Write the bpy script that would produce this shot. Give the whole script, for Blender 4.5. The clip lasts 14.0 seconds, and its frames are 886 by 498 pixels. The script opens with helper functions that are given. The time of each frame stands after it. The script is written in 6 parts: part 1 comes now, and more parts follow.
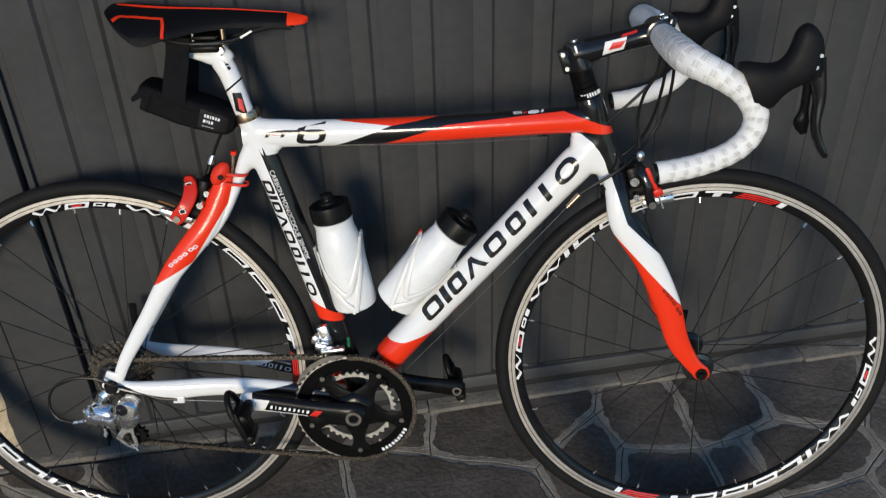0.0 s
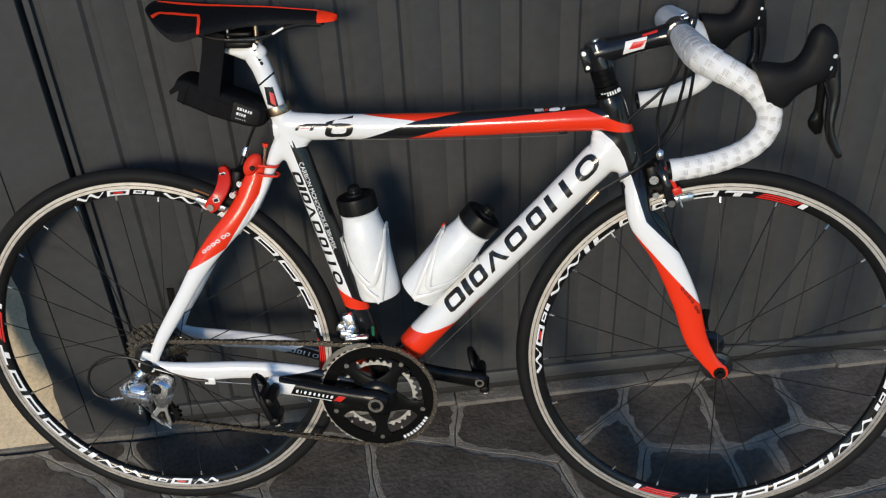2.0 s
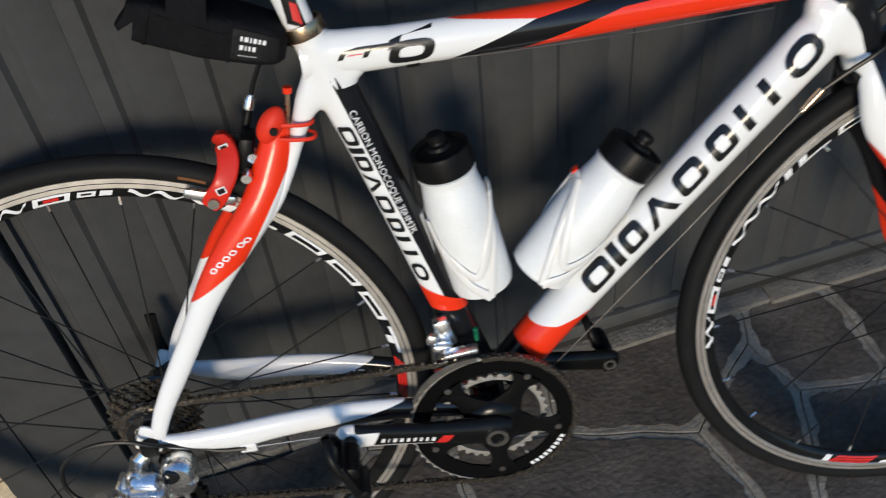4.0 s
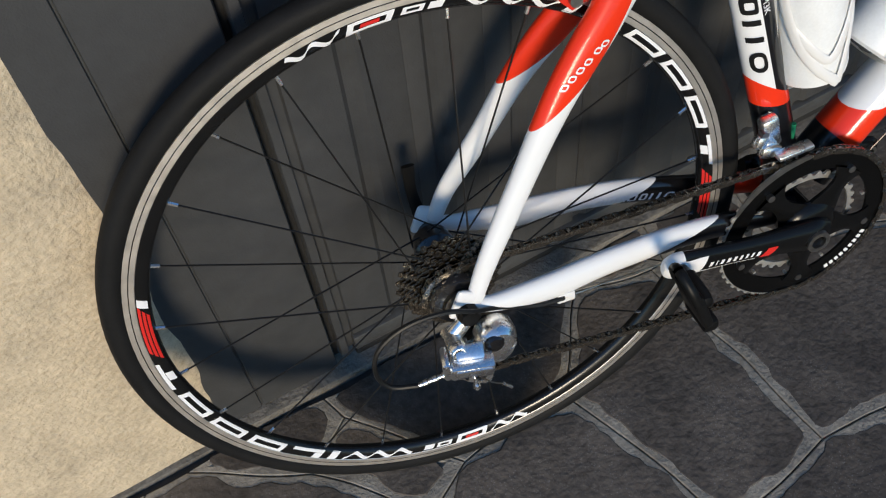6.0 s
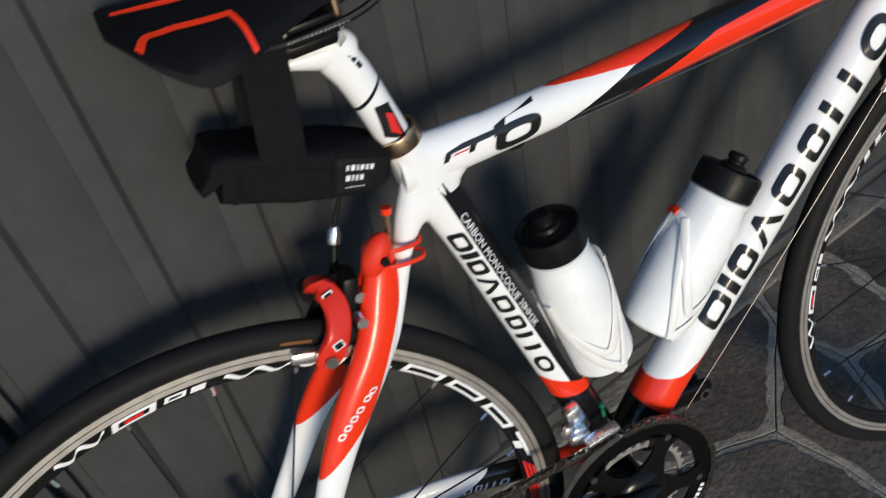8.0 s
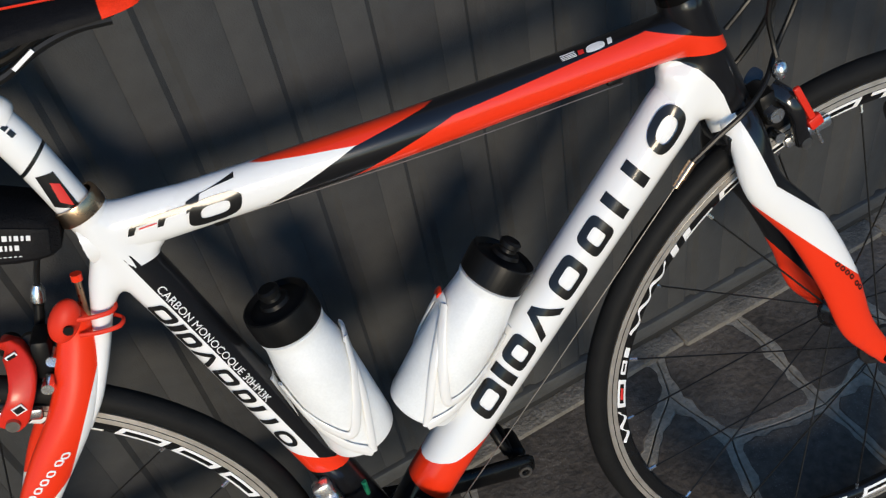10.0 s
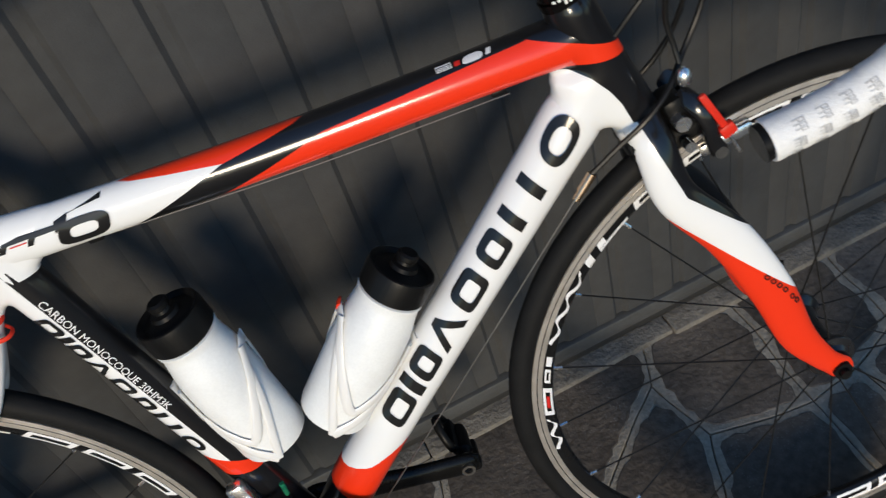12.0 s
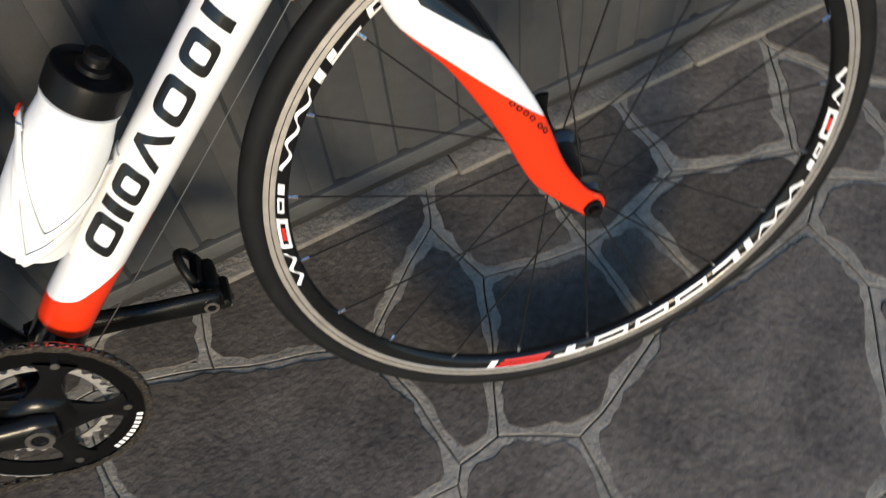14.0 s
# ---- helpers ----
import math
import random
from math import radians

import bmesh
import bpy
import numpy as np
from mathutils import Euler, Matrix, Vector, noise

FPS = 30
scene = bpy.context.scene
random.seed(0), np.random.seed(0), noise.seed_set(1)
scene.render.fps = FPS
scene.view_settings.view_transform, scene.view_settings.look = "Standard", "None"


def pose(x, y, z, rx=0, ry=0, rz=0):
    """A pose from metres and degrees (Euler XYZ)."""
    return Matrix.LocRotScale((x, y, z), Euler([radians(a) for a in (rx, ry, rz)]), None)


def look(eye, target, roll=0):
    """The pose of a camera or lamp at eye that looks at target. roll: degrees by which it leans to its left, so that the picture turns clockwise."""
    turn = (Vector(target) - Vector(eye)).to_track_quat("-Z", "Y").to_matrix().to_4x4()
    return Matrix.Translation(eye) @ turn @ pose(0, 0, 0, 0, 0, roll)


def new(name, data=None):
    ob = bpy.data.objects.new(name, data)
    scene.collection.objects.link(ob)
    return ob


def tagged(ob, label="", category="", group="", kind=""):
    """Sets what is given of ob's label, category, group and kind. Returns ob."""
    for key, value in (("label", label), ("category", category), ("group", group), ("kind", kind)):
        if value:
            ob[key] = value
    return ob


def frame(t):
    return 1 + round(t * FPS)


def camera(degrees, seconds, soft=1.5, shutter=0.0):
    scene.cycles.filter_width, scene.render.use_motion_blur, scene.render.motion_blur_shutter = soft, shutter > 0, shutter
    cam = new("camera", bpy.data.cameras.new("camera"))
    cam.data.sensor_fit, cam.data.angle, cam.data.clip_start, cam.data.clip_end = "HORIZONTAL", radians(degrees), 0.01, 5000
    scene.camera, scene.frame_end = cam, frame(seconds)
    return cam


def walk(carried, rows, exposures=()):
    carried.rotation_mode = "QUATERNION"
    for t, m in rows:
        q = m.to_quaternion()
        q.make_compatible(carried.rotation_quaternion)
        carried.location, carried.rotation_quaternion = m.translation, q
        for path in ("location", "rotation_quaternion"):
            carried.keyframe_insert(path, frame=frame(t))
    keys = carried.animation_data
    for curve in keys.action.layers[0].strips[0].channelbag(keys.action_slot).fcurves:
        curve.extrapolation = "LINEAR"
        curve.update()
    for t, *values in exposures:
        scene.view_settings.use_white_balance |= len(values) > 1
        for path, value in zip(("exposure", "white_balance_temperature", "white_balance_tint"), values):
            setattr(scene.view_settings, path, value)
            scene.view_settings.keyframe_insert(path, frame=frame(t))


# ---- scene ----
SOFT, SHUT = 1.2, 0.4
EXPOSURES = ((0.0, -0.10, 6150, 8), (2.2, -0.10, 6150, 8), (4.3, -0.03, 6150, 8), (9.0, 0.03, 6200, 8), (12.4, 0.0, 6350, 8), (13.5, 0.08, 6700, 8), (14.0, 0.53, 6750, 8))
cam = camera(52.55, 14.0, soft=SOFT, shutter=SHUT)
PATH = [
    (0, (0.5933, -1.0924, 1.3631), (0.5717, -0.3501, 0.8548), -1.88),
    (0.5, (0.6548, -1.1408, 1.3555), (0.5998, -0.4017, 0.8449), -3.01),
    (1, (0.6637, -1.1588, 1.3588), (0.5931, -0.4161, 0.8554), -3.36),
    (1.5, (0.6640, -1.1436, 1.3636), (0.5847, -0.4020, 0.8598), -3.40),
    (2, (0.6545, -1.1311, 1.3683), (0.5743, -0.3894, 0.8649), -3.01),
    (4.5, (0.1559, -0.5072, 1.1710), (0.2371, 0.0935, 0.5056), -7.90),
    (5, (-0.0363, -0.4574, 1.1609), (0.1030, 0.1041, 0.4715), -7.82),
    (5.5, (-0.0881, -0.4407, 1.1297), (0.0677, 0.0925, 0.4216), -6.35),
    (6, (-0.1221, -0.4400, 1.1003), (0.0006, 0.0704, 0.3692), -6.73),
    (6.5, (-0.1017, -0.4333, 1.1138), (0.0354, 0.1024, 0.4038), -7.83),
    (7, (-0.0598, -0.4178, 1.1541), (0.1247, 0.1584, 0.4878), -9.14),
    (7.5, (-0.0154, -0.4136, 1.1796), (0.2037, 0.1820, 0.5414), -10.23),
    (8, (0.0969, -0.4209, 1.2048), (0.2940, 0.1969, 0.5807), -12.15),
    (8.5, (0.2057, -0.4322, 1.2141), (0.3749, 0.1992, 0.5954), -13.75),
    (9, (0.3003, -0.4661, 1.2056), (0.4648, 0.1693, 0.5897), -12.89),
    (11.5, (0.5881, -0.4286, 1.1804), (0.5781, 0.1958, 0.5324), -15.78),
    (12, (0.6338, -0.4449, 1.1809), (0.6305, 0.1798, 0.5329), -18.66),
    (12.5, (0.6670, -0.4644, 1.1582), (0.6804, 0.1178, 0.4720), -20.91),
    (13, (0.7248, -0.4754, 1.1045), (0.7891, 0.0058, 0.3467), -20.43),
    (13.5, (0.6779, -0.4873, 1.0983), (0.7944, -0.0331, 0.3301), -12.53),
    (14, (0.7404, -0.4399, 1.0792), (0.8297, 0.0375, 0.3215), -8.00),
]
walk(cam, [(t, look(eye, target, roll)) for t, eye, target, roll in PATH], EXPOSURES)

# ---- daylight ----
SUN_FROM = Vector((-0.15, -1.0, 0.31)).normalized()
world = bpy.data.worlds.new("sky")
scene.world = world
world.use_nodes = True
wn = world.node_tree
sky = wn.nodes.new("ShaderNodeTexSky")
sky.sky_type = "NISHITA"
sky.sun_disc = False
sky.sun_elevation = math.asin(SUN_FROM.z)
sky.sun_rotation = math.atan2(SUN_FROM.x, SUN_FROM.y)
sky.ozone_density, sky.dust_density, sky.air_density = 6.0, 0.1, 1.3
wn.links.new(sky.outputs[0], wn.nodes["Background"].inputs[0])
wn.nodes["Background"].inputs[1].default_value = 0.185
sun_data = bpy.data.lights.new("sun", "SUN")
sun_data.energy, sun_data.angle, sun_data.color = 3.2, radians(15.0), (1.0, 0.81, 0.58)
sun = new("sun", sun_data)
sun.matrix_world = look((0, -6, 4), Vector((0, -6, 4)) - SUN_FROM)

# ---- materials ----
def mat(name, colour, rough=0.5, metal=0.0, coat=0.0, grain=0.0, scale=40.0, bump=0.0, bump_scale=300.0, spread=0.0, layers=(), spec=0.5, speck=0.0):
    """A principled material with two scales of variation; layers: (colour, [(nx, ny, nz, d), ...]) painted where every n.p > d in the object's own metres."""
    m = bpy.data.materials.new(name)
    m.use_nodes = True
    nt = m.node_tree
    b = nt.nodes["Principled BSDF"]
    add = nt.nodes.new
    tc = add("ShaderNodeTexCoord")

    def noise_node(sc, detail=4.0):
        n = add("ShaderNodeTexNoise")
        n.inputs["Scale"].default_value, n.inputs["Detail"].default_value = sc, detail
        nt.links.new(tc.outputs["Object"], n.inputs["Vector"])
        return n

    def mixed(kind, fac, a, c):
        n = add("ShaderNodeMix")
        n.data_type, n.blend_type = "RGBA", kind
        for sock, v in ((n.inputs["Factor"], fac), (n.inputs["A"], a), (n.inputs["B"], c)):
            if isinstance(v, bpy.types.NodeSocket):
                nt.links.new(v, sock)
            else:
                sock.default_value = (*v, 1) if isinstance(v, tuple) else v
        return n.outputs["Result"]

    def calc(op, a, c):
        n = add("ShaderNodeMath")
        n.operation = op
        for sock, v in zip(n.inputs, (a, c)):
            if isinstance(v, bpy.types.NodeSocket):
                nt.links.new(v, sock)
            else:
                sock.default_value = v
        return n.outputs[0]

    col = tuple(colour)
    for paint, planes in layers:
        fac = None
        for nx, ny, nz, d in planes:
            dot = add("ShaderNodeVectorMath")
            dot.operation = "DOT_PRODUCT"
            nt.links.new(tc.outputs["Object"], dot.inputs[0])
            dot.inputs[1].default_value = (nx, ny, nz)
            step = calc("MULTIPLY", calc("SUBTRACT", dot.outputs["Value"], d), 2500.0)
            clamp = add("ShaderNodeClamp")
            nt.links.new(step, clamp.inputs[0])
            fac = clamp.outputs[0] if fac is None else calc("MULTIPLY", fac, clamp.outputs[0])
        col = mixed("MIX", fac, col, tuple(paint))
    if grain:
        fine, broad = noise_node(scale * 9), noise_node(scale)
        both = calc("ADD", calc("MULTIPLY", fine.outputs["Fac"], 0.45), calc("MULTIPLY", broad.outputs["Fac"], 0.55))
        ramp = add("ShaderNodeMapRange")
        ramp.inputs["From Min"].default_value, ramp.inputs["From Max"].default_value = 0.3, 0.7
        ramp.inputs["To Min"].default_value, ramp.inputs["To Max"].default_value = 1 - grain, 1 + grain
        nt.links.new(both, ramp.inputs["Value"])
        value = ramp.outputs[0]
        if spread:
            info = add("ShaderNodeObjectInfo")
            rr = add("ShaderNodeMapRange")
            rr.inputs["To Min"].default_value, rr.inputs["To Max"].default_value = 1 - spread, 1 + spread
            nt.links.new(info.outputs["Random"], rr.inputs["Value"])
            value = calc("MULTIPLY", value, rr.outputs[0])
        hsv = add("ShaderNodeHueSaturation")
        nt.links.new(value, hsv.inputs["Value"])
        if isinstance(col, tuple):
            hsv.inputs["Color"].default_value = (*col, 1)
        else:
            nt.links.new(col, hsv.inputs["Color"])
        col = hsv.outputs[0]
        rg = add("ShaderNodeMapRange")
        rg.inputs["To Min"].default_value, rg.inputs["To Max"].default_value = max(0.02, rough * 0.75), min(1, rough * 1.25)
        nt.links.new(broad.outputs["Fac"], rg.inputs["Value"])
        nt.links.new(rg.outputs[0], b.inputs["Roughness"])
    else:
        b.inputs["Roughness"].default_value = rough
    if speck:
        dots = add("ShaderNodeTexVoronoi")
        dots.inputs["Scale"].default_value = 260.0
        nt.links.new(tc.outputs["Object"], dots.inputs["Vector"])
        fleck = add("ShaderNodeMapRange")
        fleck.inputs["From Min"].default_value, fleck.inputs["From Max"].default_value = 0.28, 0.16
        fleck.inputs["To Min"].default_value, fleck.inputs["To Max"].default_value = 0.0, speck
        nt.links.new(dots.outputs["Distance"], fleck.inputs["Value"])
        patch_ = noise_node(9.0)
        worn = add("ShaderNodeMapRange")
        worn.inputs["From Min"].default_value, worn.inputs["From Max"].default_value = 0.45, 0.62
        nt.links.new(patch_.outputs["Fac"], worn.inputs["Value"])
        col = mixed("MIX", calc("MULTIPLY", fleck.outputs[0], worn.outputs[0]), col, (0.26, 0.25, 0.24))
    if isinstance(col, tuple):
        b.inputs["Base Color"].default_value = (*col, 1)
    else:
        nt.links.new(col, b.inputs["Base Color"])
    b.inputs["Metallic"].default_value, b.inputs["Coat Weight"].default_value = metal, coat
    b.inputs["Coat Roughness"].default_value = 0.12
    b.inputs["Specular IOR Level"].default_value = 0.08 if coat > 0.5 else spec
    if bump:
        n1, n2 = noise_node(bump_scale), noise_node(bump_scale * 0.12)
        bp = add("ShaderNodeBump")
        bp.inputs["Strength"].default_value, bp.inputs["Distance"].default_value = 1.0, bump
        nt.links.new(calc("ADD", n1.outputs["Fac"], calc("MULTIPLY", n2.outputs["Fac"], 2.0)), bp.inputs["Height"])
        nt.links.new(bp.outputs[0], b.inputs["Normal"])
    return m


WHITE, RED, BLACK = (0.80, 0.80, 0.79), (0.78, 0.036, 0.008), (0.008, 0.008, 0.009)
M = {}
M["gate"] = mat("gate_paint", (0.050, 0.051, 0.052), 0.62, grain=0.16, scale=5.0, bump=0.0004, bump_scale=500, spec=0.15)
# near black: the shade inside the gate's gaps put into the colour
M["gap"] = mat("gap_dark", (0.010, 0.010, 0.010), 0.8, grain=0.2)
M["rail"] = mat("rail_paint", (0.055, 0.057, 0.058), 0.45, grain=0.25, scale=14, bump=0.0004)
M["stucco"] = mat("stucco", (0.52, 0.43, 0.30), 0.92, grain=0.28, scale=16, bump=0.004, bump_scale=130)
M["sill"] = mat("threshold_stone", (0.135, 0.125, 0.108), 0.85, grain=0.45, scale=22, bump=0.003, bump_scale=160)
for key, tone in (("stone", (0.088, 0.074, 0.060)), ("stone_pale", (0.125, 0.106, 0.088))):
    M[key] = mat("porphyry_" + key, tone, 0.78, grain=0.62, scale=9, bump=0.0019, bump_scale=120, spread=0.16, speck=0.45, spec=0.4)
M["mortar"] = mat("mortar", (0.270, 0.245, 0.200), 0.92, grain=0.42, scale=16, bump=0.002, bump_scale=260)
M["joint_dirt"] = mat("joint_dirt", (0.035, 0.033, 0.030), 0.95, grain=0.3, scale=40)
M["white"] = mat("white_gloss_paint", WHITE, 0.28, coat=0.9)
M["red"] = mat("red_gloss_paint", RED, 0.28, coat=0.9)
M["black"] = mat("black_gloss_paint", BLACK, 0.25, coat=0.9)
M["carbon"] = mat("carbon_gloss", (0.005, 0.005, 0.005), 0.24, coat=0.12, grain=0.25, scale=60, spec=0.12)
M["decal"] = mat("black_decal", (0.012, 0.012, 0.012), 0.35, coat=0.6)
M["decal_white"] = mat("white_decal", (0.80, 0.80, 0.80), 0.35, coat=0.4)
M["decal_red"] = mat("red_decal", (0.62, 0.02, 0.015), 0.35, coat=0.4)
M["rubber"] = mat("tyre_rubber", (0.011, 0.011, 0.011), 0.6, grain=0.25, scale=60, bump=0.0002, bump_scale=900, spec=0.11)
M["rim"] = mat("black_rim", (0.007, 0.007, 0.007), 0.25, grain=0.15, coat=0.15, spec=0.35)
M["brake_track"] = mat("machined_rim_edge", (0.62, 0.58, 0.53), 0.42, metal=0.85, grain=0.12, scale=80)
M["alloy"] = mat("polished_alloy", (0.90, 0.90, 0.89), 0.27, metal=1.0, grain=0.08, scale=60)
M["steel"] = mat("steel", (0.36, 0.35, 0.33), 0.33, metal=1.0, grain=0.2, scale=120)
M["teeth"] = mat("worn_bright_steel", (0.60, 0.58, 0.54), 0.42, metal=0.8, grain=0.25, scale=150)
M["chain"] = mat("oily_chain", (0.30, 0.265, 0.22), 0.26, metal=1.0, grain=0.45, scale=200)
M["spoke"] = mat("black_spoke", (0.008, 0.008, 0.008), 0.4, spec=0.3)
M["hub"] = mat("black_hub", (0.012, 0.012, 0.013), 0.28, coat=0.4, grain=0.1)
M["plastic"] = mat("black_plastic", (0.006, 0.006, 0.006), 0.40, grain=0.15, scale=80, spec=0.15)
M["hood"] = mat("black_rubber_hood", (0.008, 0.008, 0.009), 0.5, grain=0.12, scale=90, bump=0.0002, bump_scale=1500, spec=0.12)
M["leather"] = mat("black_saddle_cover", (0.008, 0.008, 0.009), 0.48, spec=0.15, grain=0.15, scale=90, bump=0.0003, bump_scale=1800)
M["tape"] = mat("white_bar_tape", (0.78, 0.78, 0.77), 0.62, grain=0.08, scale=60, bump=0.0004, bump_scale=900)
M["tape_print"] = mat("grey_tape_print", (0.48, 0.48, 0.48), 0.6)
M["bottle"] = mat("white_bottle_plastic", (0.79, 0.80, 0.79), 0.36, grain=0.06, scale=45, bump=0.0001, bump_scale=300)
M["cage"] = mat("white_cage_plastic", (0.78, 0.77, 0.74), 0.32, coat=0.3)
M["fabric"] = mat("black_bag_fabric", (0.009, 0.009, 0.010), 0.75, grain=0.3, scale=60, bump=0.0012, bump_scale=700, spec=0.05)
M["bronze"] = mat("bronze_clamp", (0.50, 0.36, 0.24), 0.28, metal=1.0, grain=0.12)
M["light_red"] = mat("red_silicone", (0.66, 0.032, 0.012), 0.5, spec=0.25, grain=0.05)
M["red_anodised"] = mat("red_brake_arm", (0.60, 0.025, 0.012), 0.34, coat=0.15, spec=0.25, grain=0.06)
M["cable"] = mat("cable_housing", (0.008, 0.008, 0.008), 0.4, spec=0.3)
M["wire"] = mat("dull_steel_wire", (0.16, 0.15, 0.14), 0.45, metal=1.0, grain=0.1)
M["ring_black"] = mat("black_anodised_ring", (0.004, 0.004, 0.004), 0.24, spec=0.10)
M["tyre_mark"] = mat("orange_tyre_print", (0.16, 0.06, 0.015), 0.6)
M["grey"] = mat("grey_print", (0.35, 0.35, 0.36), 0.5)

# ---- mesh helpers ----
def mesh_of(bm, name, material, smooth=True):
    me = bpy.data.meshes.new(name)
    bm.normal_update()
    bm.to_mesh(me)
    bm.free()
    me.materials.append(material)
    if smooth:
        for p in me.polygons:
            p.use_smooth = True
        me.set_sharp_from_angle(angle=radians(38))
    return me


def part(name, bm, material, parent=None, label="", smooth=True):
    ob = new(name, mesh_of(bm, name, material, smooth))
    ob.parent = parent
    if label:
        tagged(ob, label)
    return ob


def box(bm, size, m=Matrix(), bevel=0.0, seg=2):
    got = bmesh.ops.create_cube(bm, size=1.0, matrix=m @ Matrix.Diagonal((*size, 1)))
    if bevel:
        edges = {e for v in got["verts"] for e in v.link_edges}
        bmesh.ops.bevel(bm, geom=list(edges), offset=bevel, segments=seg, affect="EDGES", profile=0.5)
    return bm


def lathe(bm, profile, m=Matrix(), n=32, closed=False):
    """Turns (radius, height) pairs round the local z axis. closed: the profile is a ring."""
    rings = [[bm.verts.new(m @ Vector((r * math.cos(a), r * math.sin(a), h))) for a in (2 * math.pi * k / n for k in range(n))] for r, h in profile]
    pairs = list(zip(rings, rings[1:])) + ([(rings[-1], rings[0])] if closed else [])
    for a, b in pairs:
        for k in range(n):
            bm.faces.new((a[k], a[(k + 1) % n], b[(k + 1) % n], b[k]))
    if not closed:
        bm.faces.new(rings[0][::-1])
        bm.faces.new(rings[-1])
    bmesh.ops.recalc_face_normals(bm, faces=bm.faces[:])
    return bm


def spline(points, steps):
    """A smooth line through points of any dimension (Catmull-Rom)."""
    p = np.array(points, float)
    p = np.vstack([2 * p[0] - p[1], p, 2 * p[-1] - p[-2]])
    out = []
    for i in range(1, len(p) - 2):
        for k in range(steps):
            t = k / steps
            out.append(0.5 * (2 * p[i] + (p[i + 1] - p[i - 1]) * t + (2 * p[i - 1] - 5 * p[i] + 4 * p[i + 1] - p[i + 2]) * t * t + (3 * p[i] - p[i - 1] - 3 * p[i + 1] + p[i + 2]) * t**3))
    return np.array(out + [p[-2]])


class Tube:
    """A tube through (x, y, z, half height in the side view, half width across). Keeps its line for decals."""

    def __init__(self, points, steps=8, n=20, power=2.0):
        self.rows, self.n, self.power = spline(points, steps), n, power
        c = self.rows[:, :3]
        t = np.gradient(c, axis=0)
        self.t = t / np.linalg.norm(t, axis=1)[:, None]
        side = np.array([0.0, -1.0, 0.0]) - self.t * (self.t @ [0.0, -1.0, 0.0])[:, None]
        self.side = side / np.linalg.norm(side, axis=1)[:, None]
        self.up = np.cross(self.side, self.t)
        self.along = np.r_[0, np.cumsum(np.linalg.norm(np.diff(c, axis=0), axis=1))]

    def bm(self, bm=None):
        bm = bm or bmesh.new()
        rings = []
        for row, s, u in zip(self.rows, self.side, self.up):
            ring = []
            for k in range(self.n):
                a = 2 * math.pi * k / self.n
                ca, sa = math.cos(a), math.sin(a)
                ca, sa = math.copysign(abs(ca) ** (2 / self.power), ca), math.copysign(abs(sa) ** (2 / self.power), sa)
                ring.append(bm.verts.new(row[:3] + s * row[4] * ca + u * row[3] * sa))
            rings.append(ring)
        for a, b in zip(rings, rings[1:]):
            for k in range(self.n):
                bm.faces.new((a[k], a[(k + 1) % self.n], b[(k + 1) % self.n], b[k]))
        bm.faces.new(rings[0][::-1])
        bm.faces.new(rings[-1])
        bmesh.ops.recalc_face_normals(bm, faces=bm.faces[:])
        return bm

    def at(self, d, h, lift=0.0006, far=1.0):
        """The point on the near side (far=-1: the far side) d metres along, h of the half height up."""
        v = [np.interp(d, self.along, self.rows[:, k]) for k in range(5)]
        s, u = (np.array([np.interp(d, self.along, q[:, k]) for k in range(3)]) for q in (self.side, self.up))
        h = max(-0.999, min(0.999, h))
        return np.array(v[:3]) + u * v[3] * h + far * s * (v[4] * (1 - abs(h) ** self.power) ** (1 / self.power) + lift)

    def patch(self, bm, quad, nu=6, nv=4, far=1.0, lift=0.0006):
        """A decal whose corners (along, height) run round; it lies on the tube."""
        q = np.array(quad, float)
        grid = [[bm.verts.new(self.at(*((q[0] * (1 - i / nu) + q[1] * i / nu) * (1 - j / nv) + (q[3] * (1 - i / nu) + q[2] * i / nu) * j / nv), lift=lift, far=far)) for i in range(nu + 1)] for j in range(nv + 1)]
        for j in range(nv):
            for i in range(nu):
                bm.faces.new((grid[j][i], grid[j][i + 1], grid[j + 1][i + 1], grid[j + 1][i]))
        return bm


def blend(tubes, voxel=0.0022, rounds=18):
    """Several tubes melted into one smooth moulded form."""
    bm = bmesh.new()
    for t in tubes:
        t.bm(bm)
    me = bpy.data.meshes.new("mould")
    bm.to_mesh(me)
    bm.free()
    ob = new("mould", me)
    mod = ob.modifiers.new("melt", "REMESH")
    mod.mode, mod.voxel_size = "VOXEL", voxel
    out = bpy.data.meshes.new_from_object(ob.evaluated_get(bpy.context.evaluated_depsgraph_get()))
    bpy.data.objects.remove(ob)
    bm = bmesh.new()
    bm.from_mesh(out)
    for _ in range(rounds):
        bmesh.ops.smooth_vert(bm, verts=bm.verts[:], factor=0.5, use_axis_x=True, use_axis_y=True, use_axis_z=True)
    return bm


def wire(points, r, steps=6, n=8):
    return Tube([(*p, r, r) for p in points], steps, n)


def rod(bm, a, b, r, n=8):
    a, b = Vector(a), Vector(b)
    d = b - a
    m = Matrix.Translation((a + b) / 2) @ d.to_track_quat("Z", "Y").to_matrix().to_4x4()
    bmesh.ops.create_cone(bm, cap_ends=True, segments=n, radius1=r, radius2=r, depth=d.length, matrix=m)
    return bm


# ---- setting ----
WALL = pose(0, 0.213, 0, 0, 0, math.degrees(math.atan(0.191)))

gate = tagged(new("gate_wall"), "dark grey painted sheet-metal garage gate with vertical ribs", "gate", kind="structure")
gate.matrix_world = WALL


